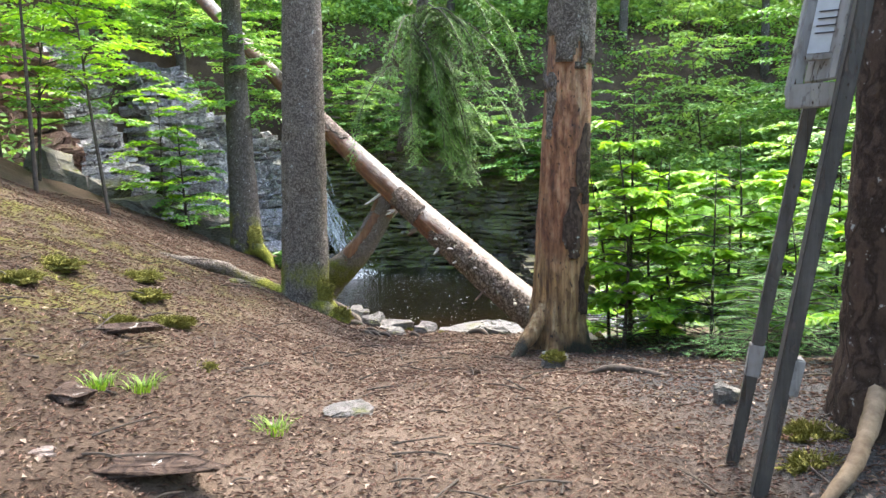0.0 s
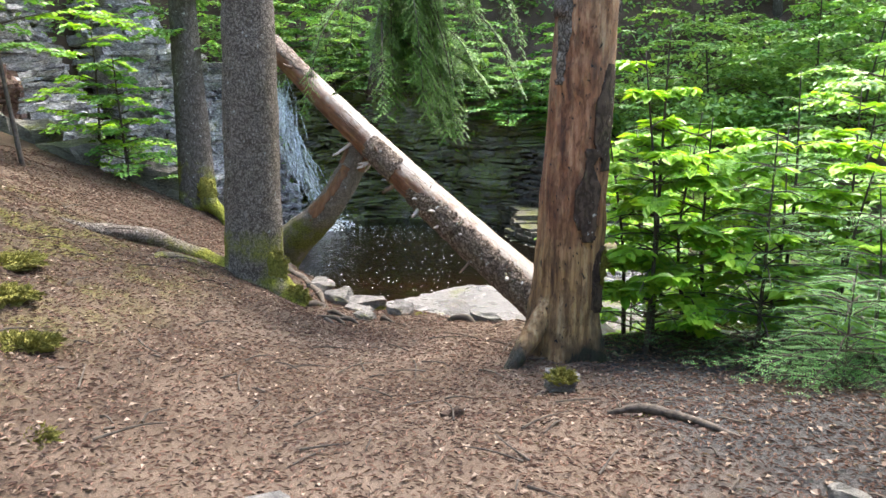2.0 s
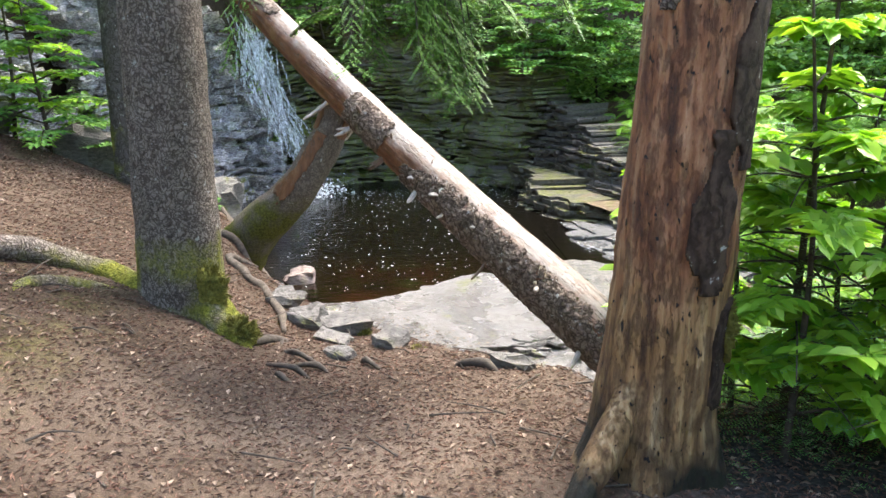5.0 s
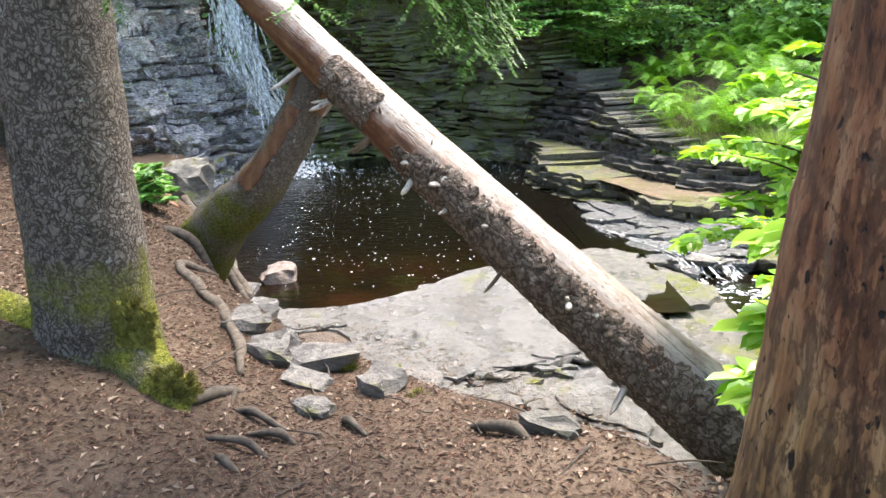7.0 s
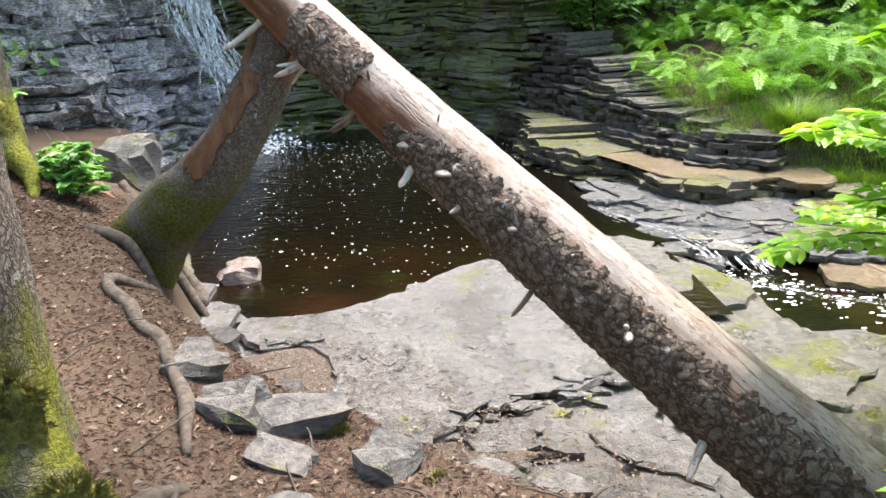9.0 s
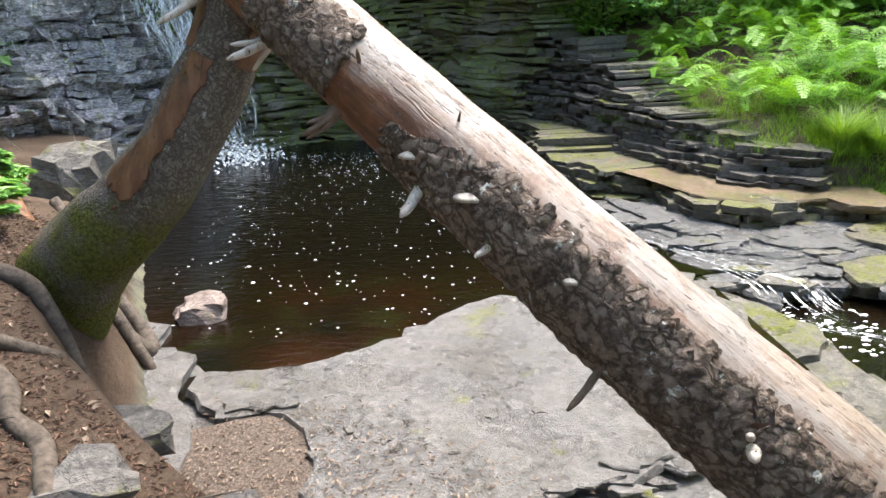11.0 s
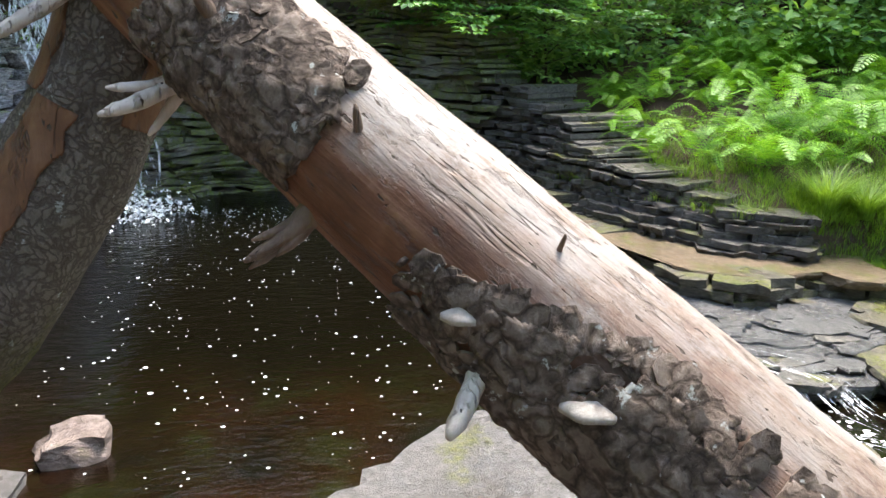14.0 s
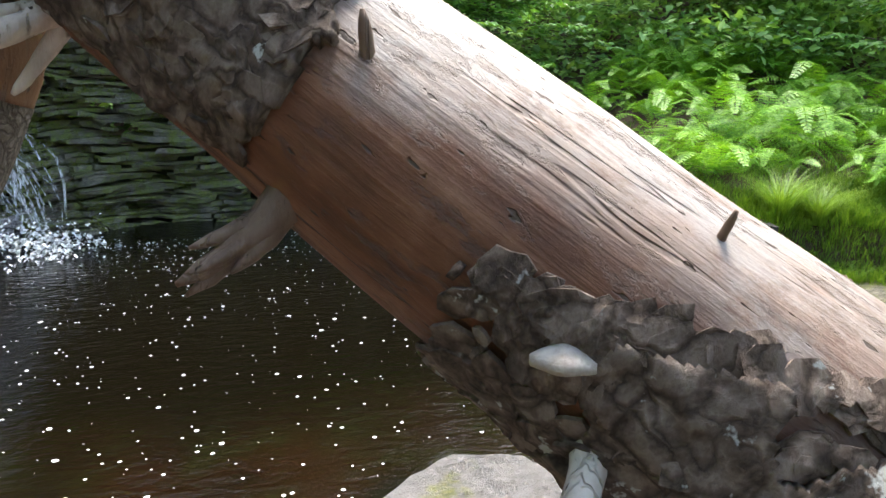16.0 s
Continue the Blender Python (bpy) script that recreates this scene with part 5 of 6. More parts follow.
# ---------------------------------------------------------------- stones
def stone(x, y, size, seed, material, label, turn_=0.0, sink=0.5, group="stones on the bank", lean_=0.0):
    size = tuple(v * 0.8 for v in size) if group == "stones on the bank" else size
    o = new("stone", rock_mesh("stone", size, seed, 2, 0.32, material))
    o.matrix_basis = pose(x, y, ground_z(x, y) + size[2] * (0.5 - sink), lean_, 0, turn_)
    return tagged(o, label, "stone", group)


stone(-1.12, 10.05, (0.34, 0.26, 0.3), 1, BOULDER, "grey angular stone half sunk in the slope", 20)
stone(-0.88, 9.68, (0.42, 0.26, 0.28), 2, BOULDER, "broad grey stone with a flat face on the slope", -15)
stone(-0.5, 9.68, (0.46, 0.26, 0.26), 3, BOULDER, "dark wedge of split rock in the slope", 10, 0.4)
stone(-0.6, 9.3, (0.42, 0.22, 0.18), 4, BOULDER, "grey split rock lying in needle litter", -25)
stone(-0.12, 9.22, (0.34, 0.28, 0.26), 5, BOULDER, "greenish grey stone on the lip of the bank", -35, 0.42)
stone(-0.48, 8.9, (0.28, 0.2, 0.1), 6, BOULDER, "flat grey stone lying on the soil", -30, 0.2)
stone(0.8, 8.5, (0.34, 0.2, 0.2), 7, SHELF, "black wet stone under the bank's lip", -30, 0.5)
stone(1.1, 5.98, (0.22, 0.17, 0.16), 8, BOULDER, "mossy stone beside the dead trunk's foot", 10, 0.3)
stone(-0.42, 3.95, (0.26, 0.2, 0.08), 9, BOULDER, "worn grey stone set flush in the path", 30, 0.62, "stones on the path")
stone(1.78, 3.85, (0.14, 0.1, 0.14), 10, SHELF, "small black stone on the grey soil", 0, 0.3, "stones on the path")
stone(-1.5, 2.66, (0.12, 0.07, 0.05), 11, PALESTONE, "pale pebble lying in the litter", 15, 0.2, "stones on the path")
stone(-0.45, 10.2, (0.3, 0.24, 0.2), 13, BOULDER, "grey stone below the bank's lip", 40)
for k, (x, y, s_) in enumerate([(-1.42, 11.15, 0.26), (-1.2, 10.75, 0.24), (-0.75, 10.4, 0.22), (-0.1, 9.75, 0.2), (0.35, 9.3, 0.24), (0.6, 9.05, 0.26)]):
    stone(x, y, (s_ * 1.0, s_ * 0.8, s_ * 0.55), 120 + k, BOULDER if k % 3 else SHELF, "angular stone in the crumbling edge of the bank", 37 * k, 0.5, "stones in the bank's edge")
pool_stone = new("stone", rock_mesh("stone", (0.36, 0.27, 0.25), 16, 3, 0.3, PALESTONE))
pool_stone.matrix_basis = pose(-1.72, 13.78, -0.25, 0, 0, 15)
tagged(pool_stone, "pale pinkish block of stone at the water's edge", "stone")
for k, (x, y) in enumerate([(-4.2, 13.2), (-5.2, 12.6), (-6.0, 12.8), (-6.6, 12.4), (-4.7, 14.2), (-3.2, 15.2), (-3.6, 16.4)]):
    stone(x, y, (rng.uniform(0.5, 1.0), rng.uniform(0.4, 0.7), rng.uniform(0.4, 0.9)), 30 + k, SHELF, "weathered block of rock fallen from the cliff", rng.uniform(0, 90), 0.3, "blocks under the cliff")
for k in range(30):
    x, y = rng.uniform(-0.9, 1.9), rng.uniform(9.3, 12)
    if signed(np.array([x]), np.array([y]), EDGE, SOUTH)[0] < -0.3:
        o = new("stone", rock_mesh("stone", (rng.uniform(0.04, 0.12), rng.uniform(0.04, 0.1), rng.uniform(0.02, 0.05)), 60 + k, 1, 0.3, BOULDER))
        o.matrix_basis = pose(x, y, -0.225, 0, 0, rng.uniform(0, 180))
        tagged(o, "small chip of split rock on the slab", "stone", "rock chips on the slab")
moss_stone = moss_cap("moss_cushion", (1.1, 5.96, ground_z(1.1, 5.96) + 0.06), (0.09, 0.07, 0.045), 30)
tagged(moss_stone, "yellow-green moss cushion over a stone", "moss")
for k, (x, y, sx, sy, sz) in enumerate([(-2.4, 5.75, 0.35, 0.25, 0.12), (-1.95, 5.15, 0.3, 0.18, 0.1), (-2.75, 6.4, 0.4, 0.3, 0.12), (-3.1, 5.6, 0.5, 0.3, 0.14), (-2.1, 4.6, 0.3, 0.2, 0.08), (-2.9, 4.8, 0.35, 0.3, 0.1), (-1.4, 4.2, 0.2, 0.12, 0.05),
                                         (2.0, 3.3, 0.28, 0.2, 0.12), (1.85, 3.0, 0.2, 0.16, 0.1), (-0.38, 9.62, 0.1, 0.08, 0.14), (0.1, 9.1, 0.12, 0.09, 0.07), (1.45, 5.15, 0.12, 0.1, 0.07), (-1.6, 12.0, 0.08, 0.06, 0.06)]):
    o = moss_cap("moss_cushion", (x, y, ground_z(x, y) - 0.03), (sx * 0.65, sy * 0.65, sz * 0.42), 40 + k, None, 2600 if sx > 0.25 else 900)
    tagged(o, "yellow-green cushion of moss on the forest floor", "moss", "moss cushions")

# ---------------------------------------------------------------- notice board on two leaning poles
board = thing("notice_board", "weathered wooden notice board on two leaning poles", "notice board", at=(1.7, 2.98, 1.42))


def beam(name, a, b, w, d, material, owner, label="", bevel=0.006):
    a, b = Vector(a), Vector(b)
    bm = bmesh.new()
    bmesh.ops.create_cube(bm, size=1.0)
    bmesh.ops.scale(bm, vec=(w, d, (b - a).length), verts=bm.verts[:])
    bmesh.ops.bevel(bm, geom=bm.edges[:], offset=bevel, segments=2, affect="EDGES")
    q = (b - a).to_track_quat("Z", "Y").to_matrix().to_4x4()
    bmesh.ops.transform(bm, matrix=Matrix.Translation((a + b) / 2) @ q, verts=bm.verts[:])
    return part(name, bm, material, owner, label)


def boardp(x, y, z):
    return (x - 1.7, y - 2.98, z - 1.42)


beam("pole", boardp(1.53, 3.16, 1.4), boardp(1.83, 3.06, 3.3), 0.055, 0.055, POLEWOOD, board, "dark grey squared pole")
beam("pole", boardp(1.50, 2.80, 1.4), boardp(1.84, 2.72, 3.62), 0.075, 0.06, POLEWOOD, board, "grey squared pole")
for (x, y, z, dx) in ((1.605, 3.135, 1.85, 0.16), (1.605, 2.783, 1.88, 0.225)):
    beam("bracket", boardp(x, y, z), boardp(x + dx * 0.12, y - 0.006, z + 0.16), 0.082 if dx > 0.2 else 0.062, 0.066, BOARDWOOD, board, "grey metal sleeve on the pole")
PAPER = simple("faded_paper", [(0.3, (0.42, 0.43, 0.44)), (0.7, (0.56, 0.57, 0.58))], 14, 0.7, 60, 0.1, 0.002)
INK = simple("dark_print", [(0.3, (0.02, 0.02, 0.025)), (0.7, (0.06, 0.06, 0.07))], 20, 0.8)
AMBER = simple("amber_print", [(0.3, (0.45, 0.22, 0.05)), (0.7, (0.6, 0.32, 0.09))], 20, 0.8)
tl = Vector(boardp(1.66, 2.95, 3.12))
right_, up_, back_ = Vector((0.86, -0.5, 0.0)), Vector((0.20, 0.05, 0.98)), Vector((0.5, 0.86, 0))


def onboard(a, b, c):
    return tl + right_ * (a * 0.74) + up_ * b + back_ * c


beam("panel", onboard(0.13, 0.06, 0.0), onboard(0.13, 0.75, 0.0), 0.185, 0.02, BOARDWOOD, board, "weathered plank back")
beam("frame_side", onboard(0.0, 0.0, -0.02), onboard(0.0, 0.75, -0.02), 0.03, 0.07, BOARDWOOD, board)
beam("frame_side", onboard(0.26, 0.0, -0.02), onboard(0.26, 0.75, -0.02), 0.03, 0.07, BOARDWOOD, board)
beam("sill", onboard(-0.03, 0.0, -0.03), onboard(0.29, 0.0, -0.03), 0.05, 0.10, BOARDWOOD, board)
beam("rail", onboard(0.02, 0.16, -0.03), onboard(0.24, 0.16, -0.03), 0.02, 0.03, BOARDWOOD, board)


def sheet(name, a0, b0, a1, b1, c, material, label=""):
    v = [tuple(onboard(a, b, cc)) for cc in (c, c + 0.003) for a, b in ((a0, b0), (a1, b0), (a1, b1), (a0, b1))]
    part(name, mesh_of(name, v, BOX, material), None, board, label)


sheet("poster", 0.03, 0.18, 0.225, 0.72, -0.025, PAPER, "faded grey poster with an amber shape")
sheet("print", 0.10, 0.46, 0.17, 0.58, -0.03, AMBER, "amber printed shape")
sheet("print", 0.11, 0.42, 0.15, 0.47, -0.0315, INK, "dark printed shape")
for k in range(4):
    sheet("print_line", 0.05, 0.26 + 0.03 * k, 0.19 - 0.02 * (k % 2), 0.265 + 0.03 * k, -0.03, INK)

# pine at the path's edge
PB = (2.42, 3.35, 1.3)
pine = thing("pine_tree", "thick pine trunk with deep dark plated bark", "tree", at=PB)
pts = trunk_points((0.25, 0.2, 9.0), 90)
part("trunk", tube_mesh("trunk", pts, [0.27 - 0.008 * p.z for p in pts], 48, PINEBARK, rough=0.10, rough_scale=6, flare=root_flare(0.4, 0.9, 5, 0.3, pts)), None, pine)

# the broken treetop hung up on the log, and its drooping twigs
HB = Vector((-0.39, 9.73, 3.03))
snag = thing("hung_treetop", "broken spruce top hung in the dead tree with green boughs", "tree", at=HB)
sp_axis = curve_points([Vector(c) - HB for c in [(-0.39, 9.73, 3.03), (-0.07, 9.73, 5.0), (0.5, 8.7, 7.0), (1.5, 6.75, 9.3)]], 60)
part("trunk", tube_mesh("trunk", sp_axis, [0.085 - 0.0007 * i for i in range(60)], 24, FARBARK, rough=0.1, rough_scale=7), None, snag)


def needle_twig(B, p, d, length, up, r, needle=0.022, step=0.012, width=0.0035, floor=-99.0):
    """A twig with needles on both sides."""
    d = d.normalized()
    s = d.cross(up)
    if s.length < 1e-3:
        s = d.orthogonal()
    s.normalize()
    n = max(4, int(length / step))
    for i in range(n):
        t = i / n
        q = p + d * (length * t) - Vector((0, 0, 0.12 * length * t * t))
        if q.z < floor:
            break
        for sg in (-1, 1):
            nd = (d * 0.55 + s * sg + up * r.normal(0.1, 0.25))
            B.add(q, nd, up, needle * (1.05 - 0.5 * t) * r.uniform(0.8, 1.2), width * 2, 0.0)


def hanging_branch(B, W, ctrl, r, twig=0.26):
    """A bough: flat side sprays that shorten towards the tip, each a twig with smaller twigs, drooping at its end."""
    axis = curve_points(ctrl, 36)
    W.append((axis, [0.011 * (1 - i / 37) + 0.002 for i in range(36)]))
    up = Vector((0, 0, 1))
    for i in range(9, 36):
        d = (axis[min(i + 1, 35)] - axis[i - 1]).normalized()
        side = d.cross(up)
        if side.length < 0.1:
            side = Vector((r.normal(), r.normal(), 0))
        side.normalize()
        for sg in (-1, 1):
            L = twig * (1.3 - 0.024 * i) * r.uniform(0.6, 1.3)
            td = (side * sg * r.uniform(0.5, 1.0) + d * r.uniform(0.5, 0.9) - up * r.uniform(0.1, 0.55)).normalized()
            needle_twig(B, axis[i], td, L, up + d * 0.2, r, 0.036, 0.010, 0.0055)
            for q in (0.35, 0.65):
                p2 = axis[i] + td * (L * q)
                needle_twig(B, p2, td + side * sg * r.normal(0, 0.8) + d * r.normal(0, 0.5) - up * r.uniform(0.2, 0.7), L * 0.5, up + d * 0.2, r, 0.032, 0.011, 0.0055)


def wood_mesh(name, parts_, material, sides=6):
    vs, fs = [], []
    for axis, rr in parts_:
        v, f = tube(axis, rr, sides)
        k = len(vs)
        vs += v
        fs += [tuple(i + k for i in q) for q in f]
    return mesh_of(name, vs, fs, material, True)


r6 = np.random.default_rng(61)
for bnum in range(40):
    base = sp_axis[r6.integers(4, 22)]
    az = r6.normal(-1.2, 0.24)
    L = r6.uniform(0.8, 2.2)
    o = Vector((math.cos(az), math.sin(az), 0))
    B, W = Blades(), []
    low = 2.7 if 0.2 < HB.x + base.x + o.x * L < 0.62 else (3.08 if HB.x + base.x + o.x * L > 0.4 else 2.88)
    drop = min(r6.uniform(0.35, 1.0) * L, base.z + HB.z - low)
    ctrl = [base, base + o * L * 0.4 + Vector((0, 0, 0.04)), base + o * L * 0.8 - Vector((0, 0, 0.4 * drop)), base + o * L - Vector((0, 0, drop))]
    hanging_branch(B, W, ctrl, r6, 0.24)
    br = part("branch", wood_mesh("branch", W, TWIG), None, snag)
    part("needles", B.mesh("needles", NEEDLE_SPRUCE), None, br)
B, W = Blades(), []
hanging_branch(B, W, [sp_axis[2], sp_axis[2] + Vector((-0.15, -0.05, 0.02)), sp_axis[2] + Vector((-0.32, -0.1, -0.06)), sp_axis[2] + Vector((-0.45, -0.12, -0.16))], r6, 0.12)
br = part("branch", wood_mesh("branch", W, TWIG), None, snag)
part("needles", B.mesh("needles", NEEDLE_SPRUCE), None, br)
for bnum in range(26):
    base = sp_axis[r6.integers(8, 44)]
    az = r6.uniform(-1.2, 0.9)
    o = Vector((math.cos(az), math.sin(az), 0))
    L = r6.uniform(0.25, 0.7)
    W = [(curve_points([base, base + o * L * 0.5 + Vector((0, 0, 0.1)), base + o * L * 0.8 - Vector((0, 0, 0.4 * L)), base + o * L * 0.85 - Vector((0, 0, 1.1 * L))], 14), [0.007 - 0.0004 * i for i in range(14)])]
    part("dead_twig", wood_mesh("dead_twig", W, ROOTBARK, 5), None, snag, "bare grey drooping twig")


# ---------------------------------------------------------------- plants
def broadleaf(name, base, height, spread, n_branch, leaf, material, label, seed, group="", bias=(0, 0), low=0.15, stem_r=0.018, gap=0.6, category="sapling"):
    """A young broadleaved tree: stem, layered side branches and flat sprays of leaves."""
    r = np.random.default_rng(seed)
    tree = thing(name, label, category, group, at=base)
    top = Vector((r.normal(0, 0.08) * height + bias[0] * 0.3, r.normal(0, 0.08) * height + bias[1] * 0.3, height))
    axis = curve_points([(0, 0, -0.05), top * 0.45 + Vector((r.normal(0, 0.06), r.normal(0, 0.06), 0)), top], 24)
    W = [(axis, [stem_r * (1 - i / 25) + 0.003 for i in range(24)])]
    B = Blades()
    for k in range(n_branch):
        t = low + (1 - low) * (k + r.random()) / n_branch
        i = min(int(t * 23), 23)
        p0 = axis[i]
        az = k * 2.4 + r.normal(0, 0.3)
        L = spread * (1.1 - 0.65 * t) * r.uniform(0.7, 1.2)
        o = Vector((math.cos(az), math.sin(az), 0)) + Vector((bias[0], bias[1], 0)) * 0.5
        o.normalize()
        br = curve_points([p0, p0 + o * L * 0.5 + Vector((0, 0, 0.12 * L)), p0 + o * L + Vector((0, 0, 0.02 * L + r.normal(0, 0.05)))], 10)
        W.append((br, [stem_r * 0.4 * (1 - j / 11) + 0.0015 for j in range(10)]))
        side = o.cross(Vector((0, 0, 1)))
        for j in range(2, 10):
            for sg in (-1, 1):
                tl_ = L * 0.38 * (1.15 - j / 11) * r.uniform(0.7, 1.2)
                td = (o * 0.75 + side * sg + Vector((0, 0, r.normal(0.02, 0.08)))).normalized()
                m = max(2, int(tl_ / (leaf * gap)))
                for q in range(m):
                    c = br[j] + td * (tl_ * (q + 0.5) / m)
                    for s2 in (-1, 1):
                        ld = td * 0.7 + o.cross(Vector((0, 0, 1))) * 0.0 + td.cross(Vector((0, 0, 1))) * s2 * 0.8 + Vector((0, 0, r.normal(-0.12, 0.15)))
                        B.add(c, ld, Vector((r.normal(0, 0.22), r.normal(0, 0.22), 1)), leaf * r.uniform(0.7, 1.15), leaf * 0.64, 0.12, 0.15, True)
    part("stem", wood_mesh("stem", W[:1], TWIG), None, tree)
    tagged(part("branchwork", wood_mesh("branchwork", W[1:], TWIG), None, tree), kind="stuff")
    tagged(part("leaves", B.mesh("leaves", material), None, tree), kind="stuff")
    return tree


def fir(base, height, spread, seed, label, group="young firs", needle=0.024):
    """A young fir: whorls of flat needle sprays that get shorter towards the leader."""
    r = np.random.default_rng(seed)
    tree = thing("fir_sapling", label, "sapling", group, at=base)
    axis = curve_points([(0, 0, -0.05), (r.normal(0, 0.02), r.normal(0, 0.02), height * 0.5), (r.normal(0, 0.03), r.normal(0, 0.03), height)], 20)
    W = [(axis, [0.022 * height / 2.5 * (1 - i / 20.5) + 0.003 for i in range(20)])]
    B = Blades()
    z = 0.08 * height
    up = Vector((0, 0, 1))
    while z < height * 0.97:
        t = z / height
        i = min(int(t * 19), 19)
        for k in range(6):
            az = k * 1.047 + z * 3 + r.normal(0, 0.18)
            L = spread * (1 - t) ** 0.75 * r.uniform(0.75, 1.1) + 0.06
            o = Vector((math.cos(az), math.sin(az), r.normal(0.05, 0.08)))
            br = curve_points([axis[i], axis[i] + o * L * 0.5 + up * 0.05 * L, axis[i] + o * L - up * 0.06 * L], 9)
            W.append((br, [0.006 * (1 - j / 10) + 0.0015 for j in range(9)]))
            side = o.cross(up).normalized()
            for j in range(1, 9):
                for sg in (-1, 1):
                    tl_ = L * 0.42 * (1.1 - j / 10)
                    needle_twig(B, br[j], o * 0.8 + side * sg, max(tl_, 0.05), up, r, needle, 0.017, 0.0035)
        z += r.uniform(0.14, 0.2) * (height / 2.4) ** 0.5
    part("stem", wood_mesh("stem", W[:1], TWIG, 6), None, tree)
    tagged(part("branchwork", wood_mesh("branchwork", W[1:], TWIG, 5), None, tree), kind="stuff")
    tagged(part("needles", B.mesh("needles", NEEDLE_FIR), None, tree), kind="stuff")
    return tree


def gp(x, y, dz=0.0):
    return (x, y, ground_z(x, y) + dz)


# thicket to the right of the dead trunk
fir(gp(2.1, 7.3), 2.6, 0.85, 1, "young fir with pale green flat sprays beside the dead trunk")
fir(gp(2.75, 6.75), 1.75, 0.9, 2, "low bushy young fir at the path's edge")
fir(gp(3.3, 7.6), 2.3, 0.9, 3, "young fir among beech leaves")
fir(gp(2.6, 8.0), 1.6, 0.8, 4, "young fir among beech leaves")
fir(gp(4.2, 7.2), 2.2, 1.0, 5, "young fir among beech leaves")
fir(gp(3.3, 6.2), 1.3, 0.9, 6, "low bushy young fir at the path's edge")
fir(gp(2.85, 5.75), 0.8, 0.75, 7, "low bushy young fir at the path's edge")
for k, (x, y, h, s, bx, by) in enumerate([(1.95, 6.95, 2.35, 0.6, 0, -0.2), (2.35, 7.05, 1.9, 0.75, 0, 0), (2.6, 7.35, 1.9, 0.8, 0.2, 0), (3.0, 7.2, 1.8, 0.8, 0, 0), (3.5, 7.0, 1.7, 0.8, 0, -0.3), (3.9, 7.8, 2.2, 0.9, 0, 0), (1.95, 7.6, 1.9, 0.7, 0, 0.5), (2.9, 8.6, 2.2, 1.0, -0.3, 0.5), (4.6, 6.6, 1.9, 0.9, 0, 0), (2.2, 8.2, 1.7, 0.7, 0.2, 0.4)]):
    broadleaf("beech_sapling", gp(x, y), h, s, 15, 0.125, LEAF_BEECH, "young beech with bright yellow-green leaves", 20 + k, "beech saplings", (bx, by))
broadleaf("beech_sapling", gp(2.95, 9.75), 3.1, 1.08, 17, 0.12, LEAF_BEECH, "young beech leaning over the stream with bright leaves", 40, "beech saplings", (-0.52, 0.12), 0.6)
broadleaf("beech_sapling", gp(3.9, 10.6), 2.9, 1.25, 14, 0.11, LEAF_BEECH, "young beech leaning over the stream with bright leaves", 41, "beech saplings", (-0.3, 0.1), 0.45)
for k, (x, y, h, s) in enumerate([(3.2, 4.6, 1.2, 0.7), (4.3, 5.0, 1.6, 0.9), (5.2, 6.0, 2.2, 1.1), (5.6, 7.5, 2.6, 1.2), (5.0, 4.0, 1.7, 1.0), (3.6, 3.4, 1.1, 0.6)]):
    broadleaf("beech_sapling", gp(x, y), h, s, 13, 0.085, LEAF_BEECH, "young beech at the edge of the wood", 60 + k, "beech saplings")

# larger shrubs over the stream and on the far hillside
for k, (x, y, h, s, lf) in enumerate([(5.6, 10.8, 4.2, 1.9, 0.13), (7.4, 11.8, 5.0, 2.3, 0.14), (8.6, 14.8, 5.5, 2.5, 0.15), (9.5, 9.5, 5.0, 2.4, 0.15), (7.2, 9.0, 4.5, 2.0, 0.13), (10.2, 18.6, 5.0, 2.4, 0.15), (8.4, 23.0, 5.0, 2.6, 0.16), (11.5, 16.0, 6.0, 3.0, 0.17), (4.6, 23.5, 4.0, 2.5, 0.16), (2.6, 23.2, 3.2, 2.2, 0.15), (11.5, 12.0, 6.5, 3.0, 0.17), (10.5, 21.0, 6.0, 3.0, 0.17)]):
    broadleaf("hazel_shrub", gp(x, y), h, s, 24, lf, LEAF_SHRUB if k % 3 else LEAF_FAR, "tall leafy shrub with layered grey-green leaves", 80 + k, "shrubs by the stream", (0, 0), 0.12, 0.03, 0.7, "shrub")

# left slope: rowan bush, sapling and hanging sprays
for k, (x, y, h, s, lf, bx, by, low) in enumerate([(-5.2, 13.3, 2.6, 1.2, 0.11, 0.4, -0.4, 0.05), (-4.5, 12.9, 2.0, 1.0, 0.10, 0.2, -0.5, 0.05), (-4.75, 10.4, 3.9, 1.9, 0.11, -0.1, -0.2, 0.5), (-6.4, 11.6, 3.8, 1.7, 0.12, 0, -0.3, 0.25), (-7.6, 12.6, 4.2, 1.8, 0.12, 0.2, -0.4, 0.25), (-3.9, 13.8, 5.6, 1.5, 0.11, 0.2, -0.4, 0.55), (-5.0, 9.0, 4.4, 1.6, 0.11, 0.4, 0.6, 0.62)]):
    broadleaf("rowan_bush", gp(x, y), h, s, 22, lf, LEAF_SHRUB if k % 2 else LEAF_BEECH, "leafy bush on the slope below the cliff", 110 + k, "bushes under the cliff", (bx, by), low, 0.03, 0.7, "bush")
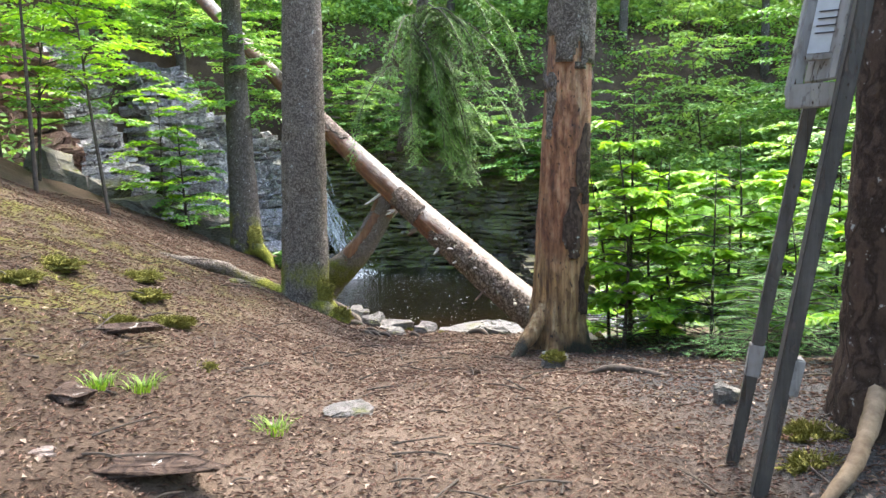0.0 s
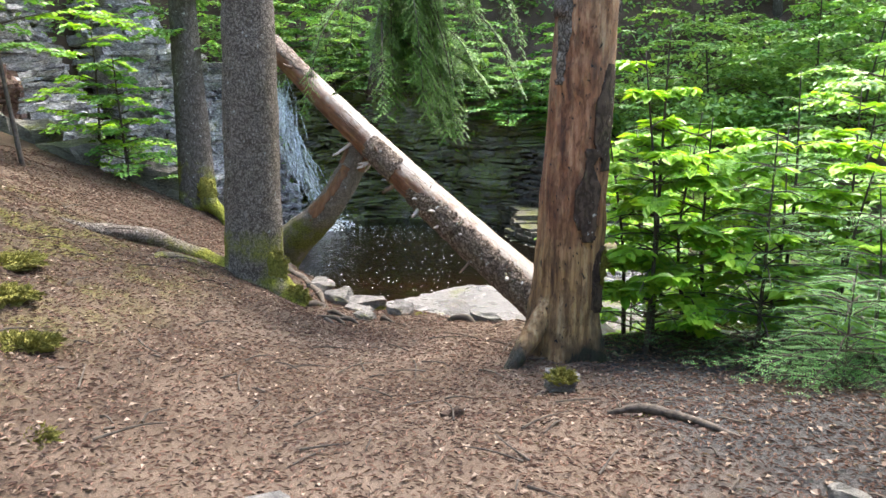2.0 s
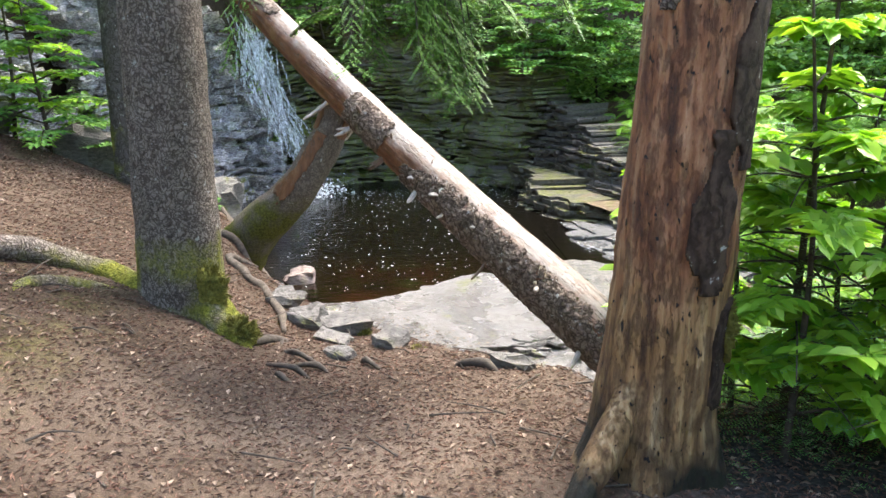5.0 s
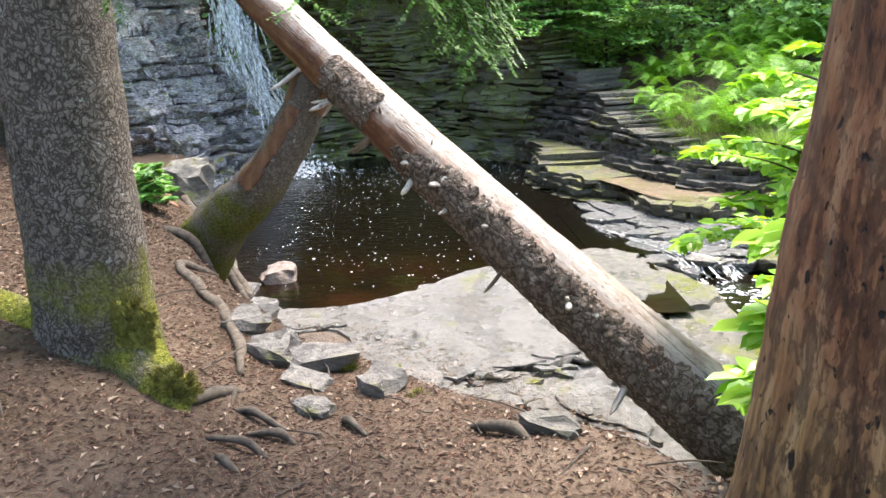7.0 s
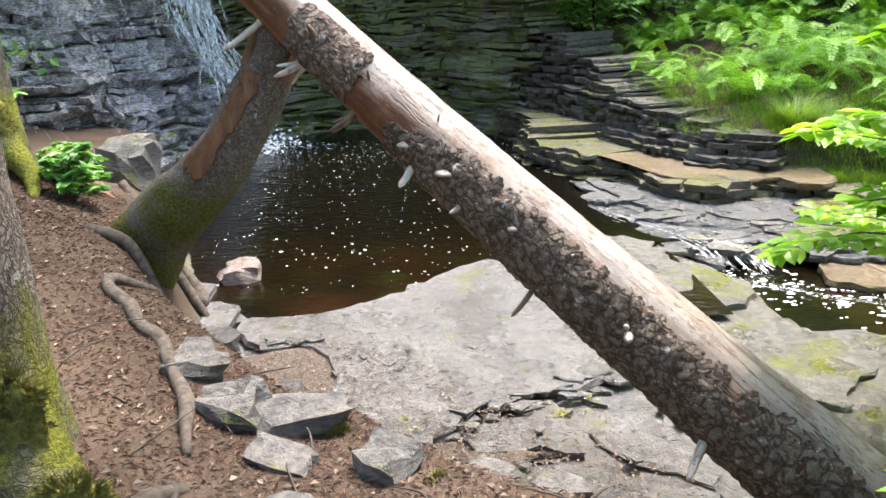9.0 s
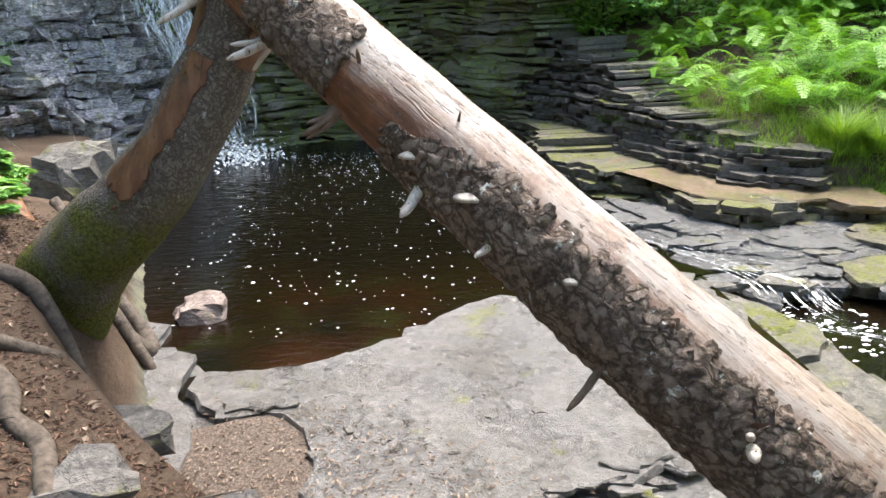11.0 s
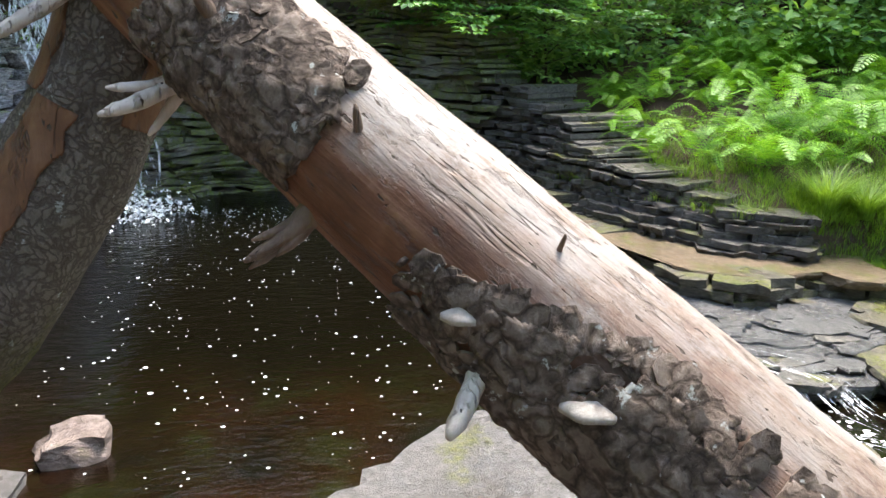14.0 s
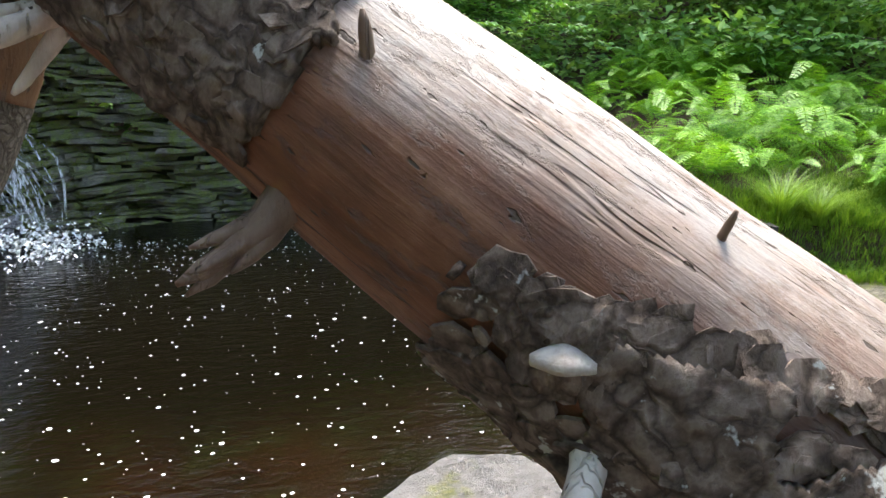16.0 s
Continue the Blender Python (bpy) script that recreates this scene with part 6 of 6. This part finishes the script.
for k, (x, y, z) in enumerate([(-7.5, 16.6, 6.2), (-5.2, 19.4, 5.6), (-3.4, 22.0, 4.0), (-1.6, 22.6, 3.3), (0.2, 22.6, 3.2), (1.8, 22.0, 2.6), (-9.5, 14.5, 6.4), (-6.3, 18.2, 6.0), (-0.6, 23.4, 3.8), (-2.6, 23.2, 4.2), (1.2, 23.6, 3.8), (-2.4, 22.0, 3.4), (-0.9, 22.3, 3.5), (0.6, 22.2, 3.2), (2.3, 21.6, 2.4), (3.2, 21.8, 2.6), (4.2, 22.2, 2.8), (-4.4, 21.0, 4.6)]):
    broadleaf("rowan_bush", (x, y, max(z, ground_z(x, y) - 0.1) - 0.2), rng.uniform(1.4, 2.6), 1.5, 20, 0.14, LEAF_FAR if k % 2 else LEAF_SHRUB, "leafy bush leaning over the cliff's rim", 140 + k, "bushes on the cliff's rim", (0.2, -0.8), 0.05, 0.03, 0.7, "bush")


def fern_mesh(seed, fronds=9, size=0.8):
    """A shuttlecock of arching fronds; each frond has separate toothed side leaflets that shorten to a point."""
    r = np.random.default_rng(seed)
    B = Blades()
    for k in range(fronds):
        az = k * 6.283 / fronds + r.normal(0, 0.3)
        L = size * r.uniform(0.6, 1.2)
        o = Vector((math.cos(az), math.sin(az), 0))
        rise = r.uniform(0.45, 0.75)
        ax = curve_points([(0, 0, 0), o * L * 0.28 + Vector((0, 0, rise * 0.75 * L)), o * L * 0.62 + Vector((0, 0, rise * L)), o * L * 0.98 + Vector((0, 0, rise * 0.72 * L))], 24)
        twist = r.normal(0, 0.25)
        for i in range(5, 24):
            t = (i - 4) / 20
            w = L * 0.25 * min(1.0, 0.55 + t * 2.2) * (1.02 - t) ** 0.75
            d = (ax[min(i + 1, 23)] - ax[i - 1]).normalized()
            side = d.cross(Vector((0, 0, 1))).normalized()
            up = side.cross(d)
            side = (side + up * twist).normalized()
            for sg in (-1, 1):
                td = (side * sg + d * 0.4 - Vector((0, 0, 0.1 + 0.15 * r.random()))).normalized()
                B.add(ax[i], td, up, w, 0.010, 0.0)
                m = 5
                for q in range(m):
                    c = ax[i] + td * (w * (q + 0.4) / (m + 0.6))
                    for s2 in (-1, 1):
                        B.add(c, d * s2 + td * 0.6, up, 0.44 * L / 20 * (1.3 - 0.8 * q / m), 0.013, 0.0)
    return B.mesh("fronds", FERNLEAF)


fern_meshes = [fern_mesh(k, 8 + k % 3) for k in range(4)]
r7 = np.random.default_rng(71)
count = 0
for _try in range(1500):
    if count == 120:
        break
    x, y = r7.uniform(3.2, 9.0), r7.uniform(15.4, 22.0)
    e = -signed(np.array([x]), np.array([y]), LEDGE, NORTH)[0]
    if e < (1.15 if x < 5.7 else 0.45) or e > 5.4 or (e < 2.0 and r7.random() < 0.5):
        continue
    o = new("fern", fern_meshes[count % 4])
    s = r7.uniform(0.65, 1.25)
    o.matrix_basis = pose(x, y, ground_z(x, y) - 0.02, r7.normal(0, 8) + 8, r7.normal(0, 8), r7.uniform(0, 360)) @ Matrix.Scale(s, 4)
    tagged(o, "bright green fern on the far bank", "fern", "ferns on the bank")
    count += 1


def grass_clump(n, spread, length, seed, lean_=0.5):
    r = np.random.default_rng(seed)
    vs, fs = [], []
    for i in range(n):
        a = r.uniform(0, 6.283)
        rad_ = spread * math.sqrt(r.random())
        x, y = rad_ * math.cos(a), rad_ * math.sin(a)
        L = length * r.uniform(0.5, 1.15)
        az = a + r.normal(0, 0.6)
        ox, oy = math.cos(az), math.sin(az)
        w = 0.004
        k = len(vs)
        for j in range(4):
            t = j / 3
            bend = lean_ * L * t * t
            z = L * t * (1 - 0.45 * lean_ * t)
            ww = w * (1 - 0.9 * t)
            vs += [(x + ox * bend - oy * ww, y + oy * bend + ox * ww, z), (x + ox * bend + oy * ww, y + oy * bend - ox * ww, z)]
        fs += [(k + 2 * j, k + 2 * j + 1, k + 2 * j + 3, k + 2 * j + 2) for j in range(3)]
    return vs, fs


v, f = grass_clump(420, 0.10, 0.75, 5, 0.75)
for x, y, s in ((5.75, 16.65, 1.15), (6.15, 16.5, 0.9)):
    o = new("grass_tuft", mesh_of("grass_tuft", v, f, GRASSLEAF))
    o.matrix_basis = Matrix.Translation((x, y, ground_z(x, y))) @ Matrix.Scale(s, 4)
    tagged(o, "fountain-shaped tuft of long bluish grass", "grass tuft")
v, f = grass_clump(60, 0.08, 0.11, 6, 0.8)
for x, y in ((-1.62, 3.42), (-1.45, 3.55), (-0.75, 3.5)):
    o = new("grass_tuft", mesh_of("grass_tuft", v, f, GRASSLEAF))
    o.location = gp(x, y)
    tagged(o, "small tuft of grass in the needle litter", "grass tuft")
gv_, gf_ = [], []
for k in range(2000):
    x, y = (r7.uniform(3.0, 8.5), r7.uniform(15.2, 20.5)) if k < 1500 else (r7.uniform(5.5, 7.6), r7.uniform(15.4, 17.0))
    e = -signed(np.array([x]), np.array([y]), LEDGE, NORTH)[0]
    if e < (0.24 if x < 5.6 else -0.05) or e > 2.2 + r7.normal(0, 0.5):
        continue
    v, f = grass_clump(30, 0.17, r7.uniform(0.12, 0.3), 200 + k, 0.75)
    z = max(ground_z(x, y), 0.40 if x < 5.6 else -0.1)
    k0 = len(gv_)
    gv_ += [(a + x, b + y, c + z) for a, b, c in v]
    gf_ += [tuple(i + k0 for i in q) for q in f]
tagged(new("grass", mesh_of("grass", gv_, gf_, GRASSLEAF)), "short bright grass along the top of the ledge", "grass", kind="stuff")

# small leafy herbs at the foot of the far spruce
for k, (x, y) in enumerate([(-3.0, 13.35), (-3.35, 13.85), (-2.65, 12.45), (-2.8, 12.8), (-3.9, 14.9), (-3.6, 14.3)]):
    broadleaf("herb", gp(x, y), 0.32, 0.26, 9, 0.09, LEAF_SHRUB, "small leafy herb on the soil", 170 + k, "herbs on the slope", (0, 0), 0.2, 0.005, 0.6, "herb")
broadleaf("herb", gp(1.75, 8.6), 0.5, 0.35, 9, 0.07, LEAF_BEECH, "sprig of beech at the log's lower end", 180, "", (0, -0.3), 0.2, 0.005, 0.6, "herb")
fir(gp(2.05, 8.35), 0.75, 0.45, 9, "small fir beside the log's lower end")

# ---------------------------------------------------------------- litter on the ground
def on_ground(n, box, seed, edge=0.05):
    r = np.random.default_rng(seed)
    x, y = r.uniform(box[0], box[1], n), r.uniform(box[2], box[3], n)
    ok = signed(x, y, EDGE, SOUTH) > edge
    x, y = x[ok], y[ok]
    z = ground_height(x, y) + np.array([fbm((a, b, 0), 1.1, 4) * 0.05 + fbm((a, b, 5), 7, 3) * 0.012 for a, b in zip(x, y)])
    return np.stack([x, y, z], 1), r


def flat_bits(p, r, length, width, lift=0.004):
    n = len(p)
    a = r.uniform(0, 6.283, n)
    d = np.stack([np.cos(a), np.sin(a), r.normal(0, 0.15, n)], 1)
    s = np.stack([-np.sin(a), np.cos(a), r.normal(0, 0.2, n)], 1)
    L = (length * r.uniform(0.4, 1.4, n))[:, None]
    w = (width * r.uniform(0.5, 1.3, n))[:, None]
    p = p + np.array([0, 0, lift])
    v = np.stack([p - d * L / 2, p + s * w / 2 + [0, 0, lift], p + d * L / 2, p - s * w / 2 + [0, 0, lift]], 1).reshape(-1, 3)
    k = np.arange(n)[:, None] * 4
    return v, np.stack([k + [0, 1, 2], k + [0, 2, 3]], 1).reshape(-1, 3)


p, r = on_ground(150000, (-5.5, 3.0, 2.2, 13.0), 1)
v, f = flat_bits(p, r, 0.036, 0.008, 0.006)
tagged(new("needle_litter", mesh_of("needle_litter", v, f, NEEDLELITTER)), "brown fallen needles and bark crumbs on the soil", "litter", kind="stuff")
p, r = on_ground(9000, (-4.5, 3.2, 2.2, 13.5), 2)
v, f = flat_bits(p, r, 0.04, 0.022, 0.009)
tagged(new("dead_leaves", mesh_of("dead_leaves", v, f, LITTER)), "pale dead leaves and wood chips scattered on the path", "litter", kind="stuff")
r8 = np.random.default_rng(81)
p = np.stack([r8.uniform(-1.3, 1.7, 5200), r8.uniform(9.6, 12.4, 5200), np.full(5200, -0.246)], 1)
p = p[(signed(p[:, 0], p[:, 1], EDGE, SOUTH) < -0.25) & (p[:, 1] < 12.0 - 0.9 * np.maximum(p[:, 0] + 0.3, 0) + r8.normal(0, 0.25, len(p)))]
p[:, 2] = np.where(inside(p[:, 0], p[:, 1], SLABLINE), -0.210, -0.230)
v, f = flat_bits(p, r8, 0.034, 0.014, 0.006)
tagged(new("dead_leaves", mesh_of("dead_leaves", v, f, LITTER)), "dead leaves and crumbs lying on the slab", "litter", kind="stuff")
vs, fs = [], []
p, r = on_ground(260, (-3.5, 2.8, 2.3, 10.5), 3)
for q in p:
    a = r.uniform(0, 6.283)
    L = r.uniform(0.08, 0.4)
    d = Vector((math.cos(a), math.sin(a), r.normal(0, 0.05)))
    c = Vector(q) + Vector((0, 0, 0.01))
    v, f = tube(curve_points([c, c + d * L * 0.5 + Vector((0, 0, 0.015)), c + d * L + Vector((r.normal(0, 0.03), r.normal(0, 0.03), 0))], 6), [0.007, 0.006, 0.005, 0.005, 0.004, 0.002], 5)
    k = len(vs)
    vs += v
    fs += [tuple(i + k for i in g) for g in f]
tagged(new("twigs", mesh_of("twigs", vs, fs, TWIG)), "thin broken twigs lying on the forest floor", "twigs", kind="stuff")
for k, (x, y, L, w, t_) in enumerate([(-1.15, 2.75, 0.5, 0.16, 10), (-1.65, 3.2, 0.24, 0.12, -30), (-1.9, 4.3, 0.5, 0.07, 10), (0.35, 5.2, 0.12, 0.05, 40)]):
    o = new("bark_piece", rock_mesh("bark_piece", (L, w, 0.05), 90 + k, 3, 0.4, PINEBARK))
    o.matrix_basis = pose(x, y, ground_z(x, y) + 0.035, 0, 0, t_)
    tagged(o, "dark piece of rotting bark on the forest floor", "bark piece", "bark on the path")


# ---------------------------------------------------------------- woods all round
def far_tree(x, y, h, seed, leafy):
    r = np.random.default_rng(seed)
    z = ground_z(x, y)
    t = thing("forest_tree", "tall broadleaved tree in the wood behind" if leafy else "tall slender trunk in the wood behind", "tree", "trees of the wood", at=(x, y, z - 0.2))
    top = (r.normal(0, 0.5), r.normal(0, 0.5), h)
    ax = curve_points([(0, 0, 0), (top[0] * 0.3, top[1] * 0.3, h * 0.5), top], 20)
    limbs = [(ax, [0.16 * (1 - i / 21) + 0.02 for i in range(20)])]
    centres, sizes = [], []
    for k in range(14 if leafy else 7):
        i = r.integers(3 if leafy else 11, 19)
        az = r.uniform(0, 6.283)
        L = r.uniform(1.0, 2.6)
        e = ax[i] + Vector((math.cos(az) * L, math.sin(az) * L, r.uniform(0.0, 0.7)))
        limbs.append((curve_points([ax[i], (ax[i] + e) / 2 + Vector((0, 0, 0.2)), e], 7), [0.045 - 0.005 * j for j in range(7)]))
        for q in range(4):
            centres.append(ax[i].lerp(e, 0.4 + 0.2 * q) + Vector(r.normal(0, 0.3, 3)))
            sizes.append((r.uniform(0.5, 1.0), r.uniform(0.5, 1.0), r.uniform(0.15, 0.35)))
    part("trunk", wood_mesh("trunk", limbs, FARBARK, 8), None, t)
    v, f = leaf_cloud(np.array([tuple(c) for c in centres]), np.array(sizes), 5200 if leafy else 2200, 0.20, seed, 0.6)
    tagged(part("crown", mesh_of("crown", v, f, (LEAF_FAR, LEAF_SHRUB, LEAF_DARK)[seed % 3]), None, t), kind="stuff")


spots = [(-8, 23), (-5, 25), (-2, 31), (1, 33), (5, 33), (7, 28), (12, 27), (15, 23), (15, 17), (14.5, 12), (12.5, 8), (9, 5.5), (11, 3), (-11, 18), (-12, 13), (-10.5, 9), (-9.5, 5), (-9, 1), (-6, -4), (0, -6), (6, -4), (9, 0), (-4, 30), (3, 31), (9, 30), (15, 27), (18, 20), (19, 13), (17, 6), (-14, 24), (0.5, 29), (6, 29)]
for k, (x, y) in enumerate(spots):
    far_tree(x, y, rng.uniform(9, 13), 300 + k, k % 4 != 1)
r9 = np.random.default_rng(91)
c = []
while len(c) < 900:
    a, d = r9.uniform(0, 6.283), r9.uniform(17, 42)
    x, y = 1.0 + d * math.cos(a), 12 + d * math.sin(a)
    c.append((x, y, ground_z(x, y) + abs(r9.normal(0, 4.0)) + 0.3))
v, f = leaf_cloud(np.array(c), np.tile([1.7, 1.7, 0.7], (900, 1)), 60000, 0.34, 92, 0.5)
tagged(new("far_woods", mesh_of("far_woods", v, f, LEAF_DARK)), "dense dark green undergrowth closing the wood", "woods", kind="stuff")
c = []
while len(c) < 1500:
    x, y = r9.uniform(-16, 18), r9.uniform(7, 34)
    cl_ = signed(np.array([x]), np.array([y]), RIM, BEHIND)[0]
    e_ = -signed(np.array([x]), np.array([y]), LEDGE, NORTH)[0]
    if cl_ < -1.2 or e_ > 4.6 or x < -8.2:
        c.append((x, y, ground_z(x, y) + abs(r9.normal(0.15, 0.6))))
    elif len(c) > 1490:
        break
v, f = leaf_cloud(np.array(c), np.tile([1.1, 1.1, 0.35], (len(c), 1)), 170000, 0.19, 93, 0.6)
tagged(new("undergrowth", mesh_of("undergrowth", v, f, LEAF_FAR)), "knee-high green undergrowth on the slopes above the pool", "undergrowth", kind="stuff")
